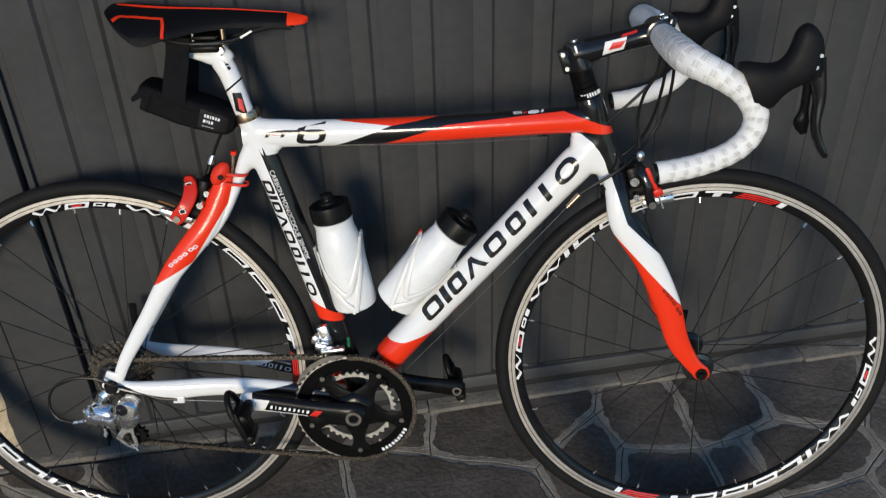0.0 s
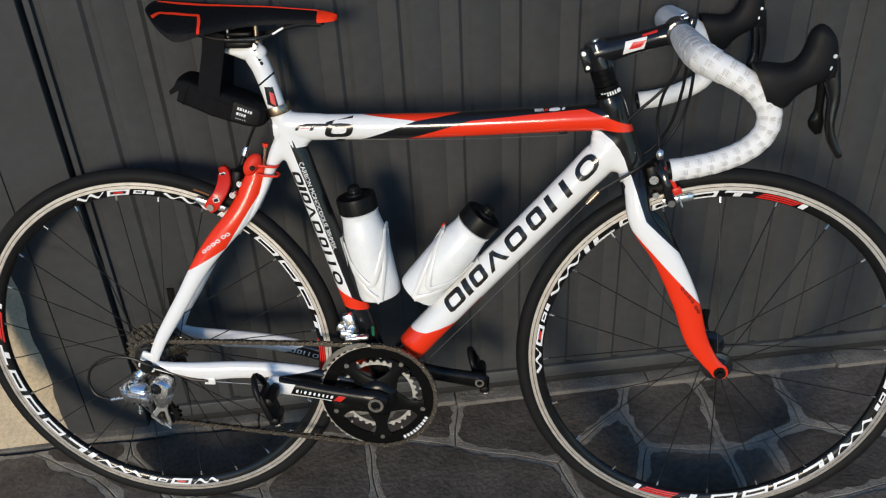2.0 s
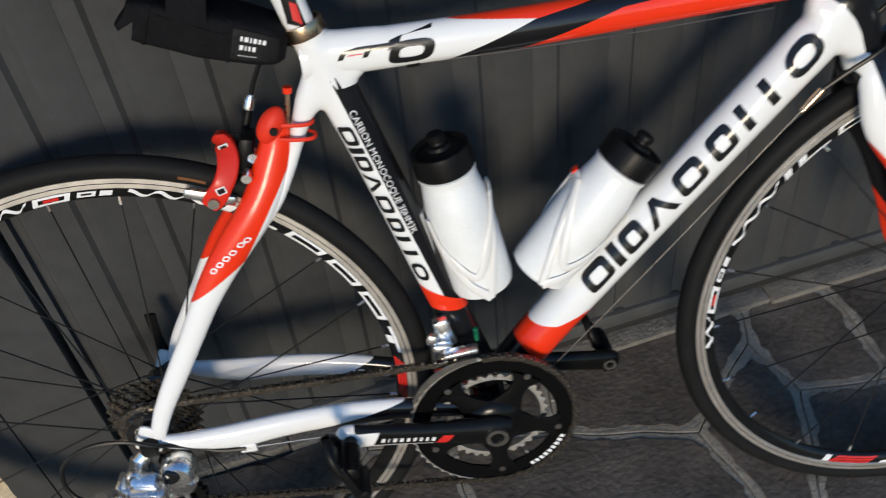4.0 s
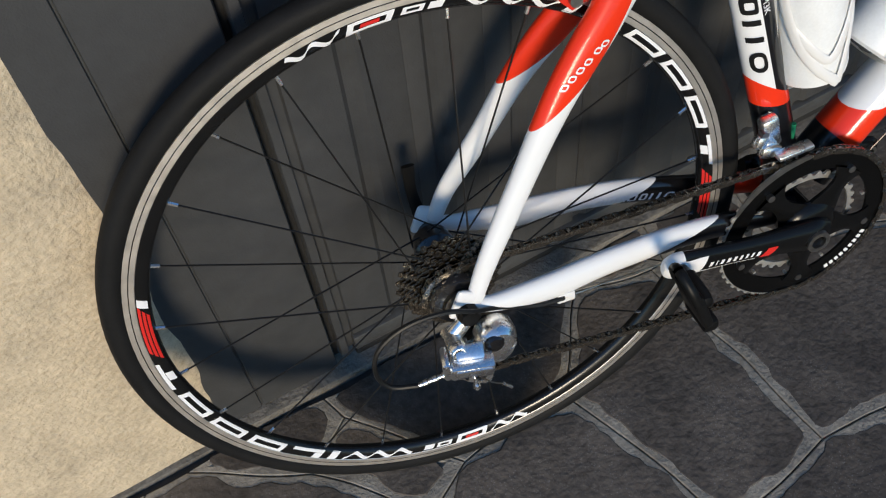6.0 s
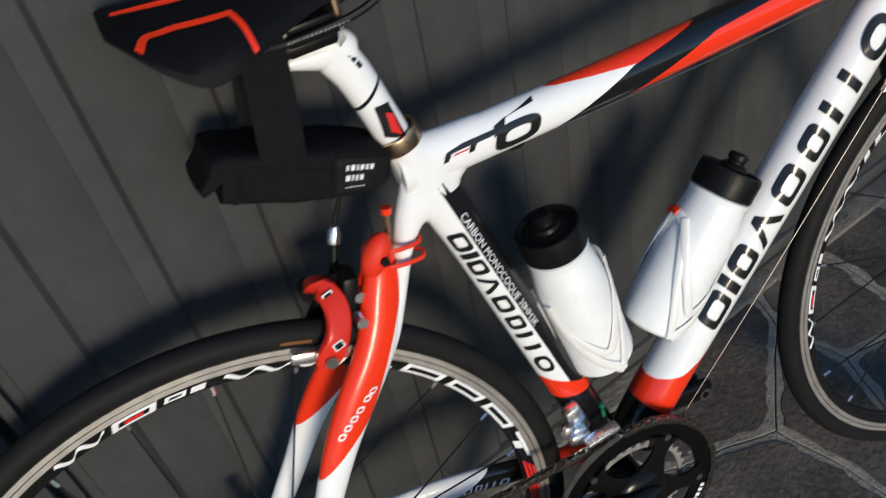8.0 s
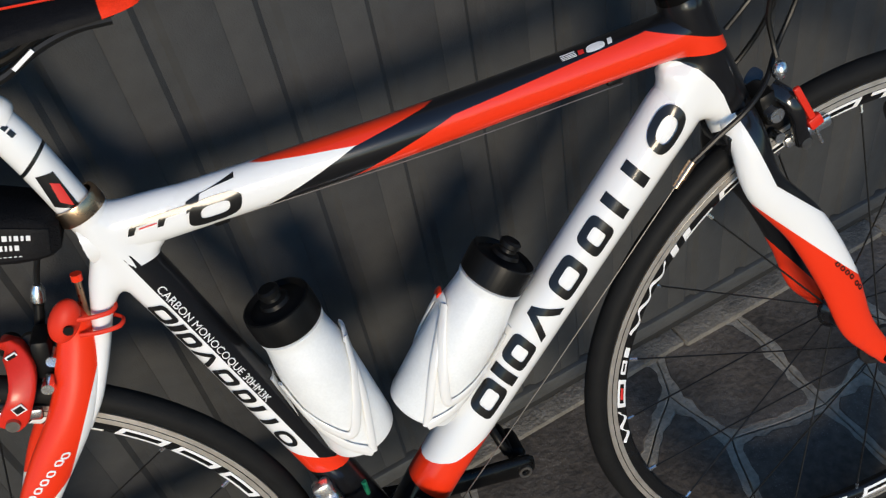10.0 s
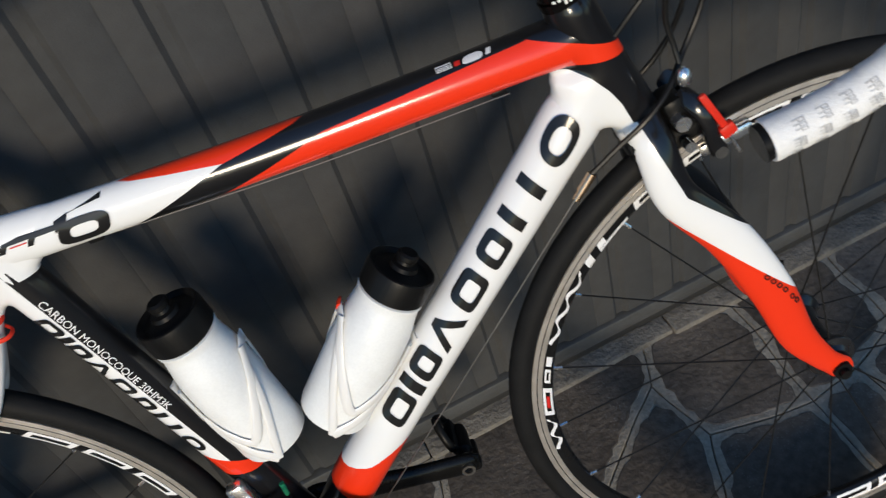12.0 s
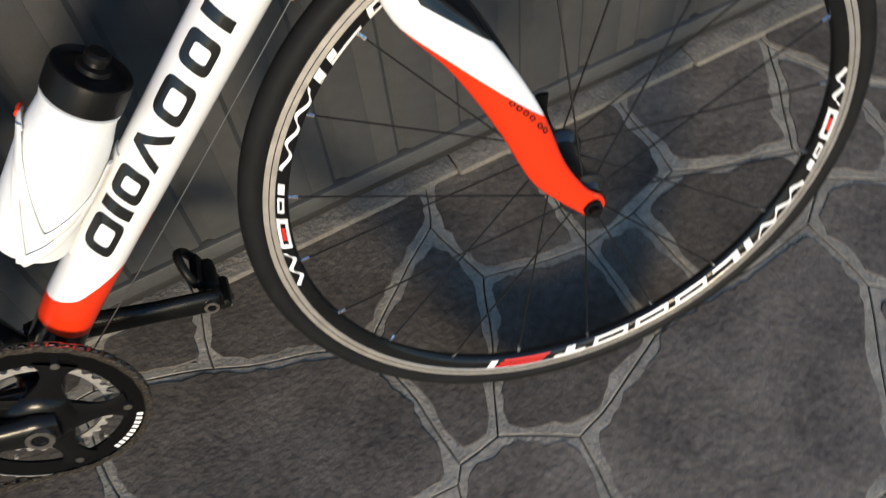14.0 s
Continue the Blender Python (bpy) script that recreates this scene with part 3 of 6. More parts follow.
def hub_and_spokes(w, rear, spokes=20):
    bm = bmesh.new()
    flange = 0.036 if not rear else 0.030
    fr = 0.0255 if not rear else 0.024
    if rear:
        lathe(bm, [(0.010, -0.058), (0.012, -0.050), (0.020, -0.044), (fr, -flange + 0.008), (0.015, -0.012), (0.014, 0.010), (0.018, 0.024), (0.0290, 0.032), (0.0300, 0.050), (0.0270, 0.056), (0.0190, 0.0575), (0.0190, 0.053), (0.011, 0.053), (0.011, 0.064)], ACROSS, 32)
    else:
        lathe(bm, [(0.009, -0.047), (0.015, -0.046), (0.018, -0.041), (fr, -flange - 0.003), (fr + 0.001, -flange), (fr, -flange + 0.003), (0.018, -flange + 0.009), (0.0145, -0.012), (0.0145, 0.012), (0.018, flange - 0.009), (fr, flange - 0.003), (fr + 0.001, flange), (fr, flange + 0.003), (0.018, 0.041), (0.015, 0.046), (0.009, 0.047)], ACROSS, 32)
    part("hub", bm, M["hub"], w, "glossy black hub")
    for k in range(spokes):
        side = -1 if k % 2 else 1
        a = 2 * math.pi * k / spokes + (0.12 if rear else 0.05)
        lean = (0.55 if (k // 2) % 2 else -0.55) if rear else 0.0
        rim = Vector((0.2912 * math.cos(a), 0.002 * side, 0.2912 * math.sin(a)))
        root = Vector((fr * math.cos(a + lean * 2), flange * side, fr * math.sin(a + lean * 2)))
        bm = bmesh.new()
        rod(bm, root, rim, 0.0010, 6)
        sp = part("spoke", bm, M["spoke"], w)
        bm = bmesh.new()
        d = (root - rim).normalized()
        rod(bm, rim, rim + d * 0.009, 0.0019, 6)
        part("nipple", bm, M["alloy"], w)
    bm = bmesh.new()
    half = 0.076 if rear else 0.062
    rod(bm, (0, -half, 0), (0, half, 0), 0.0045, 12)
    rod(bm, (0, -half, 0), (0, -half + 0.013, 0), 0.0098, 20)
    rod(bm, (0, -half - 0.006, 0), (0, -half, 0), 0.0058, 12)
    part("axle_skewer", bm, M["plastic"], w)


front_wheel = wheel("front_wheel", FRONT, False)
hub_and_spokes(front_wheel, False)
rear_wheel = wheel("rear_wheel", REAR, True)
hub_and_spokes(rear_wheel, True, 24)

# ---- marks on the wheels: plain bars in place of maker's marks ----
for w, start in ((rear_wheel, 71), (rear_wheel, 256.5), (front_wheel, -7), (front_wheel, 173)):
    rim_wave(w, start, start + 9.4, 2, 0.34)
    rim_wave(w, start + 29.5, start + 46.5, 3, 0.34)
    for a0, a1, lo, hi, stroke in ((10.4, 18, 0, 1, 0.27), (19.4, 23, 0.25, 0.85, 0.3), (23.8, 26.2, 0.25, 0.85, 0),
                                   (48, 50, 0, 1, 0), (52, 60, 0, 0.32, 0), (52, 54, 0.36, 1, 0), (62, 71, 0, 1, 0.28), (73, 82, 0, 1, 0.28), (84, 93, 0, 1, 0.28), (95, 103, 0.66, 1, 0), (98, 100.4, 0, 0.62, 0)):
        rim_mark(w, start + a0, start + a1, lo, hi, stroke)
    rim_mark(w, start + 12.6, start + 15.8, 0.34, 0.66, 0, "decal_red", 0.0008)
    for lo in (0.02, 0.36, 0.70):
        rim_mark(w, start + 105.5, start + 117.5, lo, lo + 0.24, 0, "decal_red", lean=3.0)
    rim_mark(w, start + 118.3, start + 120.2, 0.05, 0.95)
for w, a0 in ((rear_wheel, 109.5),):
    bm = bmesh.new()
    rows = []
    for k in range(9):
        ang = radians(a0 + 0.62 * k)
        rows.append([bm.verts.new((-r * math.cos(ang), -y - 0.0003, r * math.sin(ang))) for r, y in ((0.3218, 0.01185), (0.3235, 0.0122), (0.3252, 0.0124))])
    for p, q in zip(rows, rows[1:]):
        for j in range(2):
            bm.faces.new((p[j], p[j + 1], q[j + 1], q[j]))
    part("tyre_mark", bm, M["tyre_mark"], w)


def bars(tube, start, widths, gap, lo, hi, slant, material, parent, name="marking_bar", far=1.0, stroke=0.0, lift=0.0006):
    """A row of plain bars on a tube in place of a maker's name; wide ones are hollow if a stroke is given, in metres."""
    d = start
    for wd in widths:
        def quad(a, b, u0, u1):
            f = lambda u: slant * u
            h = lambda u: lo + (hi - lo) * u
            return [(a + f(u0), h(u0)), (b + f(u0), h(u0)), (b + f(u1), h(u1)), (a + f(u1), h(u1))]
        bm = bmesh.new()
        if stroke and wd > 2.2 * stroke:
            for a, b, u0, u1 in ((d, d + stroke, 0, 1), (d + wd - stroke, d + wd, 0, 1), (d + stroke, d + wd - stroke, 0, 0.24), (d + stroke, d + wd - stroke, 0.76, 1)):
                tube.patch(bm, quad(a, b, u0, u1), 3, 6 if u1 - u0 > 0.5 else 2, far, lift)
        else:
            tube.patch(bm, quad(d, d + wd, 0, 1), 4, 6, far, lift)
        part(name, bm, M[material], parent)
        d += wd + gap


def letters(text, size):
    """The outlines of a line of text as flat triangles, in metres from its left end."""
    cu = bpy.data.curves.new("lettering", "FONT")
    cu.body, cu.size, cu.resolution_u = text, size, 3
    ob = new("lettering", cu)
    me = bpy.data.meshes.new_from_object(ob.evaluated_get(bpy.context.evaluated_depsgraph_get()))
    vs, fs = [tuple(v.co) for v in me.vertices], [tuple(p.vertices) for p in me.polygons]
    bpy.data.objects.remove(ob)
    bpy.data.curves.remove(cu)
    bpy.data.meshes.remove(me)
    return vs, fs


def loop_mark(tube, d0, d1, lo, hi, stroke, lean, material, parent, power=4.0, lift=0.0007, name="marking_loop"):
    """A plain rounded loop on a tube between two places along it and two heights; lean slants it, stroke is in metres."""
    bm = bmesh.new()
    mid, half, hm, hh = (d0 + d1) / 2, (d1 - d0) / 2, (lo + hi) / 2, (hi - lo) / 2
    thick = stroke * 0.62 / (hh * np.interp(mid, tube.along, tube.rows[:, 3]))
    rows = []
    for k in range(40):
        c, sn = math.cos(2 * math.pi * k / 40), math.sin(2 * math.pi * k / 40)
        c, sn = (math.copysign(abs(v) ** (2 / power), v) for v in (c, sn))
        row = []
        for q in (0.0, 0.5, 1.0):
            u, v = c * (half - q * stroke), sn * (1 - q * thick)
            row.append(bm.verts.new(tube.at(mid + u + lean * v, hm + hh * v, lift)))
        rows.append(row)
    for p, q in zip(rows, rows[1:] + rows[:1]):
        for j in range(2):
            bm.faces.new((p[j], p[j + 1], q[j + 1], q[j]))
    part(name, bm, M[material], parent)


def wedge_mark(tube, d0, d1, lo, hi, stroke, material, parent):
    """A plain open wedge: two slanting strokes that meet at the top."""
    bm = bmesh.new()
    mid = (d0 + d1) / 2 + 0.06 * (d1 - d0)
    for a in (d0, d1 - stroke):
        tube.patch(bm, [(a, lo), (a + stroke, lo), (mid + stroke / 2, hi), (mid - stroke / 2, hi)], 3, 8, lift=0.0007)
    part("marking_wedge", bm, M[material], parent)


def row_of_marks(tube, start, scale, lo, hi, stroke, lean, material, parent, last=0.0007):
    """The row of plain shapes in place of the maker's name."""
    for d0, d1, kind in ((0.0, 0.040, "loop"), (0.0455, 0.0575, "bar"), (0.0635, 0.096, "loop"), (0.0995, 0.1425, "wedge"), (0.1515, 0.1910, "loop"), (0.2030, 0.2360, "loop"), (0.2480, 0.2590, "bar"), (0.2825, 0.2935, "bar"), (0.3140, 0.3580, "ring")):
        a, b = start + d0 * scale, start + d1 * scale
        if kind == "bar":
            bm = tube.patch(bmesh.new(), [(a - lean, lo), (b - lean, lo), (b + lean, hi), (a + lean, hi)], 3, 8, lift=0.0007)
            part("marking_bar", bm, M[material], parent)
        elif kind == "wedge":
            wedge_mark(tube, a, b, lo, hi, stroke * 0.95, material, parent)
        else:
            loop_mark(tube, a, b, lo, hi, stroke, lean, material, parent, *((2.6, last) if kind == "ring" else (5.0,)))


# down tube, seat tube, top tube and stay markings
row_of_marks(down_tube, 0.161, 1.0, -0.12, 0.84, 0.0092, 0.0022, "decal", bike, 0.0028)
seat_down = Tube([tuple(r) for r in seat_tube.rows[::-4]], 4)
row_of_marks(seat_down, 0.0995, 0.590, -0.84, -0.12, 0.0054, 0.0018, "decal", bike)
vs, fs = letters("CARBON MONOCOQUE 30HM3K", 0.0102)
span = max(v[0] for v in vs)
bm = bmesh.new()
made = [bm.verts.new(seat_down.at(0.086 + v[0] * 0.160 / span, 0.10 + v[1] / 0.0215, lift=0.0009)) for v in vs]
for f in fs:
    bm.faces.new([made[k] for k in f])
part("lettering", bm, M["decal_white"], bike, "small white lettering")
# model mark on the top tube: two angled strokes, a thick loop and a slanting stroke over it
for d in (0.0, 0.0240):
    bm = top_tube.patch(bmesh.new(), [(0.0385 + d, 0.22), (0.0640 + d, 0.26), (0.0660 + d, 0.46), (0.0420 + d, 0.46)], 5, 3)
    part("marking_bar", bm, M["decal"], bike)
    bm = top_tube.patch(bmesh.new(), [(0.0352 + d, -0.04), (0.0402 + d, -0.04), (0.0445 + d, 0.24), (0.0382 + d, 0.24)], 3, 4)
    part("marking_bar", bm, M["decal"], bike)
bm = top_tube.patch(bmesh.new(), [(0.0455, 0.10), (0.0600, 0.12), (0.0606, 0.17), (0.0460, 0.16)], 4, 2)
part("marking_bar", bm, M["decal_red"], bike)
loop_mark(top_tube, 0.0850, 0.1290, -0.62, 0.48, 0.0100, 0.0040, "decal", bike, 3.2)
bm = top_tube.patch(bmesh.new(), [(0.0845, 0.12), (0.0960, 0.36), (0.1000, 0.72), (0.0870, 0.56)], 5, 5)
part("marking_bar", bm, M["decal"], bike)
bm = top_tube.patch(bmesh.new(), [(0.0870, 0.56), (0.1000, 0.70), (0.1290, 0.82), (0.1300, 0.96)], 5, 5)
part("marking_bar", bm, M["decal"], bike)
for k in range(4):
    bm = top_tube.patch(bmesh.new(), [(0.4165, 0.855 + 0.034 * k), (0.4300, 0.855 + 0.034 * k), (0.4300, 0.876 + 0.034 * k), (0.4165, 0.876 + 0.034 * k)], 3, 1)
    part("small_bar", bm, M["decal_white"], bike)
bars(top_tube, 0.4315, (0.0050,), 0.002, 0.86, 0.96, 0.001, "decal_red", bike, "small_bar")
loop_mark(top_tube, 0.4390, 0.4560, 0.82, 0.985, 0.0042, 0.001, "decal_white", bike, 3.0, name="small_loop")
bars(top_tube, 0.4580, (0.0040,), 0.002, 0.86, 0.98, 0.002, "decal_white", bike, "small_bar")
for k, d in enumerate((0.190, 0.1805, 0.171, 0.1615, 0.1495, 0.1415)):
    loop_mark(near_stay, d - 0.0072, d, -0.62 + 0.145 * k, -0.26 + 0.145 * k, 0.0019, -0.0012, "decal_white", bike, 3.0, name="small_loop")
for k, d in enumerate((0.2065, 0.2155, 0.2245, 0.2335, 0.2460, 0.2540)):
    loop_mark(fork_blades[0], d, d + 0.0066, 0.02 + 0.115 * k, 0.26 + 0.115 * k, 0.0018, 0.0006, "decal", fork, 3.0, name="small_loop")
row_of_marks(far_chain_stay, 0.188, 0.27, -0.50, 0.12, 0.0026, 0.0012, "decal_white", bike)
bars(down_tube, 0.590, (0.004,), 0.002, 0.55, 0.72, 0, "grey", bike, "small_bar")

# ---- seat post, clamp and saddle ----
P_POST = mat("seat_post_paint", WHITE, 0.28, coat=0.9, layers=(
    (BLACK, [(-0.76, 0, 1, 0.6330), (0.76, 0, -1, -0.6372)]),
    (BLACK, [(0.76, 0, -1, -0.6350), (1, 0, 0.30, 0.5185)])))
post = Tube([(0.2635, 0, 0.765, 0.0152, 0.0145), (0.2535, 0, 0.805, 0.0150, 0.0145), (0.2435, 0, 0.840, 0.0158, 0.0140), (0.2345, 0, 0.860, 0.0170, 0.0130), (0.2300, 0, 0.874, 0.017, 0.012), (0.2285, 0, 0.881, 0.014, 0.010)])
bm = post.bm()
Tube([(0.245, 0, 0.857, 0.011, 0.0120), (0.238, 0, 0.864, 0.0165, 0.0130), (0.220, 0, 0.8660, 0.0120, 0.012), (0.203, 0, 0.8680, 0.0075, 0.010), (0.189, 0, 0.8700, 0.0045, 0.008)], 6, 20).bm(bm)
seatpost = part("seat_post", bm, P_POST, bike, "white seat post with a black and red mark")
bm = post.patch(bmesh.new(), [(0.014, -0.50), (0.048, -0.62), (0.052, 0.20), (0.024, 0.55)], 5, 5)
part("marking_bar", bm, M["decal"], seatpost)
bm = post.patch(bmesh.new(), [(0.018, -0.34), (0.038, -0.50), (0.043, -0.16), (0.026, 0.10)], 5, 5, lift=0.0010)
part("marking_bar", bm, M["decal_red"], seatpost)
bars(post, 0.084, (0.005, 0.004, 0.005, 0.004, 0.004), 0.0014, -0.60, -0.35, 0.0, "decal", seatpost, "small_bar")
bm = bmesh.new()
cl = Matrix.Translation((0.2625, 0, 0.776)) @ Euler((0, radians(-15), 0)).to_matrix().to_4x4()
lathe(bm, [(0.0172, -0.007), (0.0200, -0.007), (0.0205, -0.005), (0.0205, 0.005), (0.0200, 0.007), (0.0172, 0.007)], cl, 40, closed=True)
box(bm, (0.014, 0.016, 0.010), cl @ pose(-0.023, 0, 0), 0.002)
clamp = part("seat_clamp", bm, M["bronze"], bike, "bronze-coloured seat clamp ring")
bm = bmesh.new()
rod(bm, (0.234, -0.013, 0.782), (0.234, 0.013, 0.782), 0.0028, 10)
part("clamp_bolt", bm, M["steel"], clamp)
bm = bmesh.new()
for s in (-1, 1):
    rod(bm, (0.238, 0.0165 * s, 0.878), (0.238, 0.009 * s, 0.878), 0.0052, 16)
    rod(bm, (0.238, 0.0172 * s, 0.878), (0.238, 0.0165 * s, 0.878), 0.0035, 6)
part("post_bolt", bm, M["alloy"], seatpost)

saddle = new("saddle")
saddle.parent = bike
SECT = [(0.3690, 0.002, 0.9180, 0.003), (0.3655, 0.008, 0.9195, 0.006), (0.3555, 0.0135, 0.9225, 0.0100), (0.3395, 0.0180, 0.9250, 0.0128), (0.305, 0.0205, 0.9280, 0.0160), (0.265, 0.026, 0.9315, 0.0195), (0.228, 0.036, 0.9335, 0.0235),
        (0.195, 0.053, 0.9355, 0.0290), (0.168, 0.068, 0.9370, 0.0350), (0.145, 0.0735, 0.9390, 0.0430), (0.130, 0.074, 0.9402, 0.0422), (0.110, 0.070, 0.9420, 0.0275), (0.092, 0.055, 0.9430, 0.0090), (0.084, 0.038, 0.9425, 0.003)]
SECT = [tuple(r) for r in spline(SECT, 5)]
P_SADDLE = mat("saddle_cover", (0.005, 0.005, 0.006), 0.52, spec=0.11, grain=0.15, scale=90, bump=0.0003, bump_scale=1800, layers=((RED, [(1, 0, 0.0, 0.340)]),))


def saddle_point(x, a, lift=0.0):
    """A point of the saddle's skin: a runs from the far flank (-1) over the top (0) to the near flank (1)."""
    w, z, d = (np.interp(x, [s[0] for s in SECT][::-1], [s[k] for s in SECT][::-1]) for k in (1, 2, 3))
    b, edge, top = abs(a), 0.42, 0.12 * w
    if b < edge:
        y, z = top * b / edge, z + 0.004
    else:
        t = (b - edge) / (1 - edge)
        y, z = top + (w - top) * (1 - (1 - t) ** 1.4), z + 0.004 - (d + 0.004) * (0.7 * t + 0.3 * t**3)
    if b > 0.97:
        y *= 0.95
    return Vector((x, -math.copysign(y + lift, a), z + lift * (0.3 if b > edge else 1.0)))


bm = bmesh.new()
rings = [[bm.verts.new(saddle_point(x, -1 + 2 * k / 26)) for k in range(27)] for x in np.concatenate([np.linspace(0.369, 0.345, 9), np.linspace(0.336, 0.116, 26), np.linspace(0.108, 0.084, 7)])]
for p, q in zip(rings, rings[1:]):
    for k in range(26):
        bm.faces.new((p[k], p[k + 1], q[k + 1], q[k]))
    bm.faces.new((p[26], p[0], q[0], q[26]))
bm.faces.new(rings[0])
bm.faces.new(rings[-1])
bmesh.ops.recalc_face_normals(bm, faces=bm.faces[:])
part("cover", bm, P_SADDLE, saddle, "black saddle cover with a red nose")


def saddle_line(path, half, name="red_trim"):
    bm = bmesh.new()
    pts = spline(path, 10)
    rows = []
    for k, (x, a) in enumerate(pts):
        t = np.gradient(pts, axis=0)[k]
        n = np.array([-t[1] * 0.11, t[0] / 0.11])
        n = n / (np.hypot(n[0], n[1] * 0.11) + 1e-9) * half
        rows.append([bm.verts.new(saddle_point(x + n[0] * s, max(-1, min(1, a + n[1] * s)), 0.0009)) for s in (-1, 0, 1)])
    for p, q in zip(rows, rows[1:]):
        for j in range(2):
            bm.faces.new((p[j], p[j + 1], q[j + 1], q[j]))
    part(name, bm, M["red"], saddle, "red trim line")


for s in (1, -1):
    saddle_line([(x, (0.43 if s > 0 else 0.60) * s) for x in (0.342, 0.28, 0.20, 0.14, 0.094)], 0.0022)
    saddle_line([(0.1010, 0.87 * s), (0.1075, 0.71 * s), (0.117, 0.655 * s), (0.134, 0.615 * s), (0.166, 0.645 * s)], 0.0021)
    saddle_line([(0.1655, 0.635 * s), (0.1690, 0.73 * s), (0.1705, 0.81 * s), (0.1712, 0.975 * s)], 0.0021)
bm = bmesh.new()
for s in (-1, 1):
    wire([(0.3451, 0.010 * s, 0.9083), (0.3180, 0.014 * s, 0.9101), (0.2900, 0.019 * s, 0.9050), (0.262, 0.022 * s, 0.894), (0.230, 0.022 * s, 0.890), (0.190, 0.022 * s, 0.890), (0.160, 0.026 * s, 0.898), (0.135, 0.034 * s, 0.912)], 0.0035).bm(bm)
part("saddle_rail", bm, M["cable"], saddle, "black saddle rails with a white scale")
bm = bmesh.new()
for k in range(14):
    rod(bm, (0.199 + k * 0.0036, -0.0256, 0.8912), (0.199 + k * 0.0036, -0.0256, 0.8895), 0.0003, 4)
part("scale_marks", bm, M["decal_white"], saddle)
bm = bmesh.new()
box(bm, (0.020, 0.0006, 0.003), pose(0.2810, -0.0245, 0.9025, 0, -28, 0))
part("rail_mark", bm, M["decal_white"], saddle)
bm = bmesh.new()
box(bm, (0.044, 0.044, 0.014), pose(0.216, 0, 0.8825), 0.005)
box(bm, (0.042, 0.050, 0.008), pose(0.219, 0, 0.8885), 0.003)
box(bm, (0.036, 0.050, 0.006), pose(0.219, 0, 0.898), 0.002)
part("rail_clamp", bm, M["plastic"], saddle)
bm = bmesh.new()
rod(bm, (0.200, -0.014, 0.905), (0.200, -0.014, 0.884), 0.0028, 10)
part("clamp_bolt", bm, M["steel"], saddle)
bm = bmesh.new()
rod(bm, (0.243, -0.010, 0.912), (0.243, -0.010, 0.884), 0.0040, 10)
part("clamp_bolt", bm, M["bronze"], saddle)

# ---- stem and handlebar ----
stem = Tube([(0.7588, 0, 0.8589, 0.019, 0.019), (0.7761, 0, 0.8629, 0.0195, 0.019), (0.8119, 0, 0.8719, 0.0165, 0.017), (0.8527, 0, 0.8818, 0.016, 0.017), (0.8752, 0, 0.8868, 0.018, 0.020)])
st = part("stem", stem.bm(), M["black"], bike, "glossy black stem with a red and white mark")
bm = bmesh.new()
sm = Matrix.Translation((0.7664, 0, 0.8568)) @ Euler((0, radians(-18), 0)).to_matrix().to_4x4()
lathe(bm, [(0.0168, -0.022), (0.0185, -0.020), (0.0185, 0.018), (0.0172, 0.021), (0.006, 0.0225)], sm, 32)
box(bm, (0.014, 0.022, 0.036), sm @ pose(-0.021, 0, -0.002), 0.003)
part("steerer_clamp", bm, M["black"], st)
bm = bmesh.new()
for z in (-0.012, 0.010):
    rod(bm, (sm @ Vector((-0.0215, -0.0122, z))), (sm @ Vector((-0.0215, 0.0122, z))), 0.0032, 14)
rod(bm, sm @ Vector((0, 0, 0.0215)), sm @ Vector((0, 0, 0.0240)), 0.006, 16)
part("stem_bolt", bm, M["alloy"], st)
bm = bmesh.new()
cm = Matrix.Translation((0.8823, 0, 0.8883)) @ ACROSS
lathe(bm, [(0.0165, -0.0215), (0.0205, -0.0205), (0.0205, 0.0205), (0.0165, 0.0215)], cm, 32)
box(bm, (0.012, 0.040, 0.046), pose(0.8955, 0, 0.8903, 0, 12, 0), 0.004)
part("faceplate", bm, M["black"], st)
bm = bmesh.new()
for dy in (-0.014, 0.014):
    for dz in (-0.017, 0.019):
        rod(bm, (0.886, dy, 0.8915 + dz), (0.8915, dy, 0.893 + dz), 0.0034, 12)
part("faceplate_bolt", bm, M["alloy"], st)
bm = stem.patch(bmesh.new(), [(0.040, -0.55), (0.072, -0.55), (0.080, 0.50), (0.048, 0.50)], 6, 6)
part("marking_bar", bm, M["decal_white"], st)
bm = stem.patch(bmesh.new(), [(0.050, -0.25), (0.068, -0.30), (0.078, 0.22), (0.058, 0.30)], 6, 6, lift=0.0010)
part("marking_bar", bm, M["decal_red"], st)
bm = stem.patch(bmesh.new(), [(0.072, 0.55), (0.095, 0.62), (0.097, 0.82), (0.074, 0.75)], 6, 4)
part("marking_bar", bm, M["decal_red"], st)
spacer_axis = Tube([(0.7869, 0, 0.7926, 0.0206, 0.0206), (0.7804, 0, 0.8130, 0.0196, 0.0196)], 4)
bars(spacer_axis, 0.0065, (0.0058,), 0, -0.80, -0.62, 0, "decal_white", bike, "small_bar")
for k in range(7):
    bm = spacer_axis.patch(bmesh.new(), [(0.0062, -0.66 + 0.2 * k), (0.0122, -0.66 + 0.2 * k), (0.0122, -0.54 + 0.2 * k), (0.0062, -0.54 + 0.2 * k)], 2, 3)
    part("small_bar", bm, M["decal_white"], bike)

handlebar = new("handlebar")
handlebar.parent = bike
bm = bmesh.new()
rod(bm, (0.8835, -0.036, 0.8877), (0.8835, 0.036, 0.8877), 0.0152, 24)
part("bare_bar", bm, M["carbon"], handlebar)
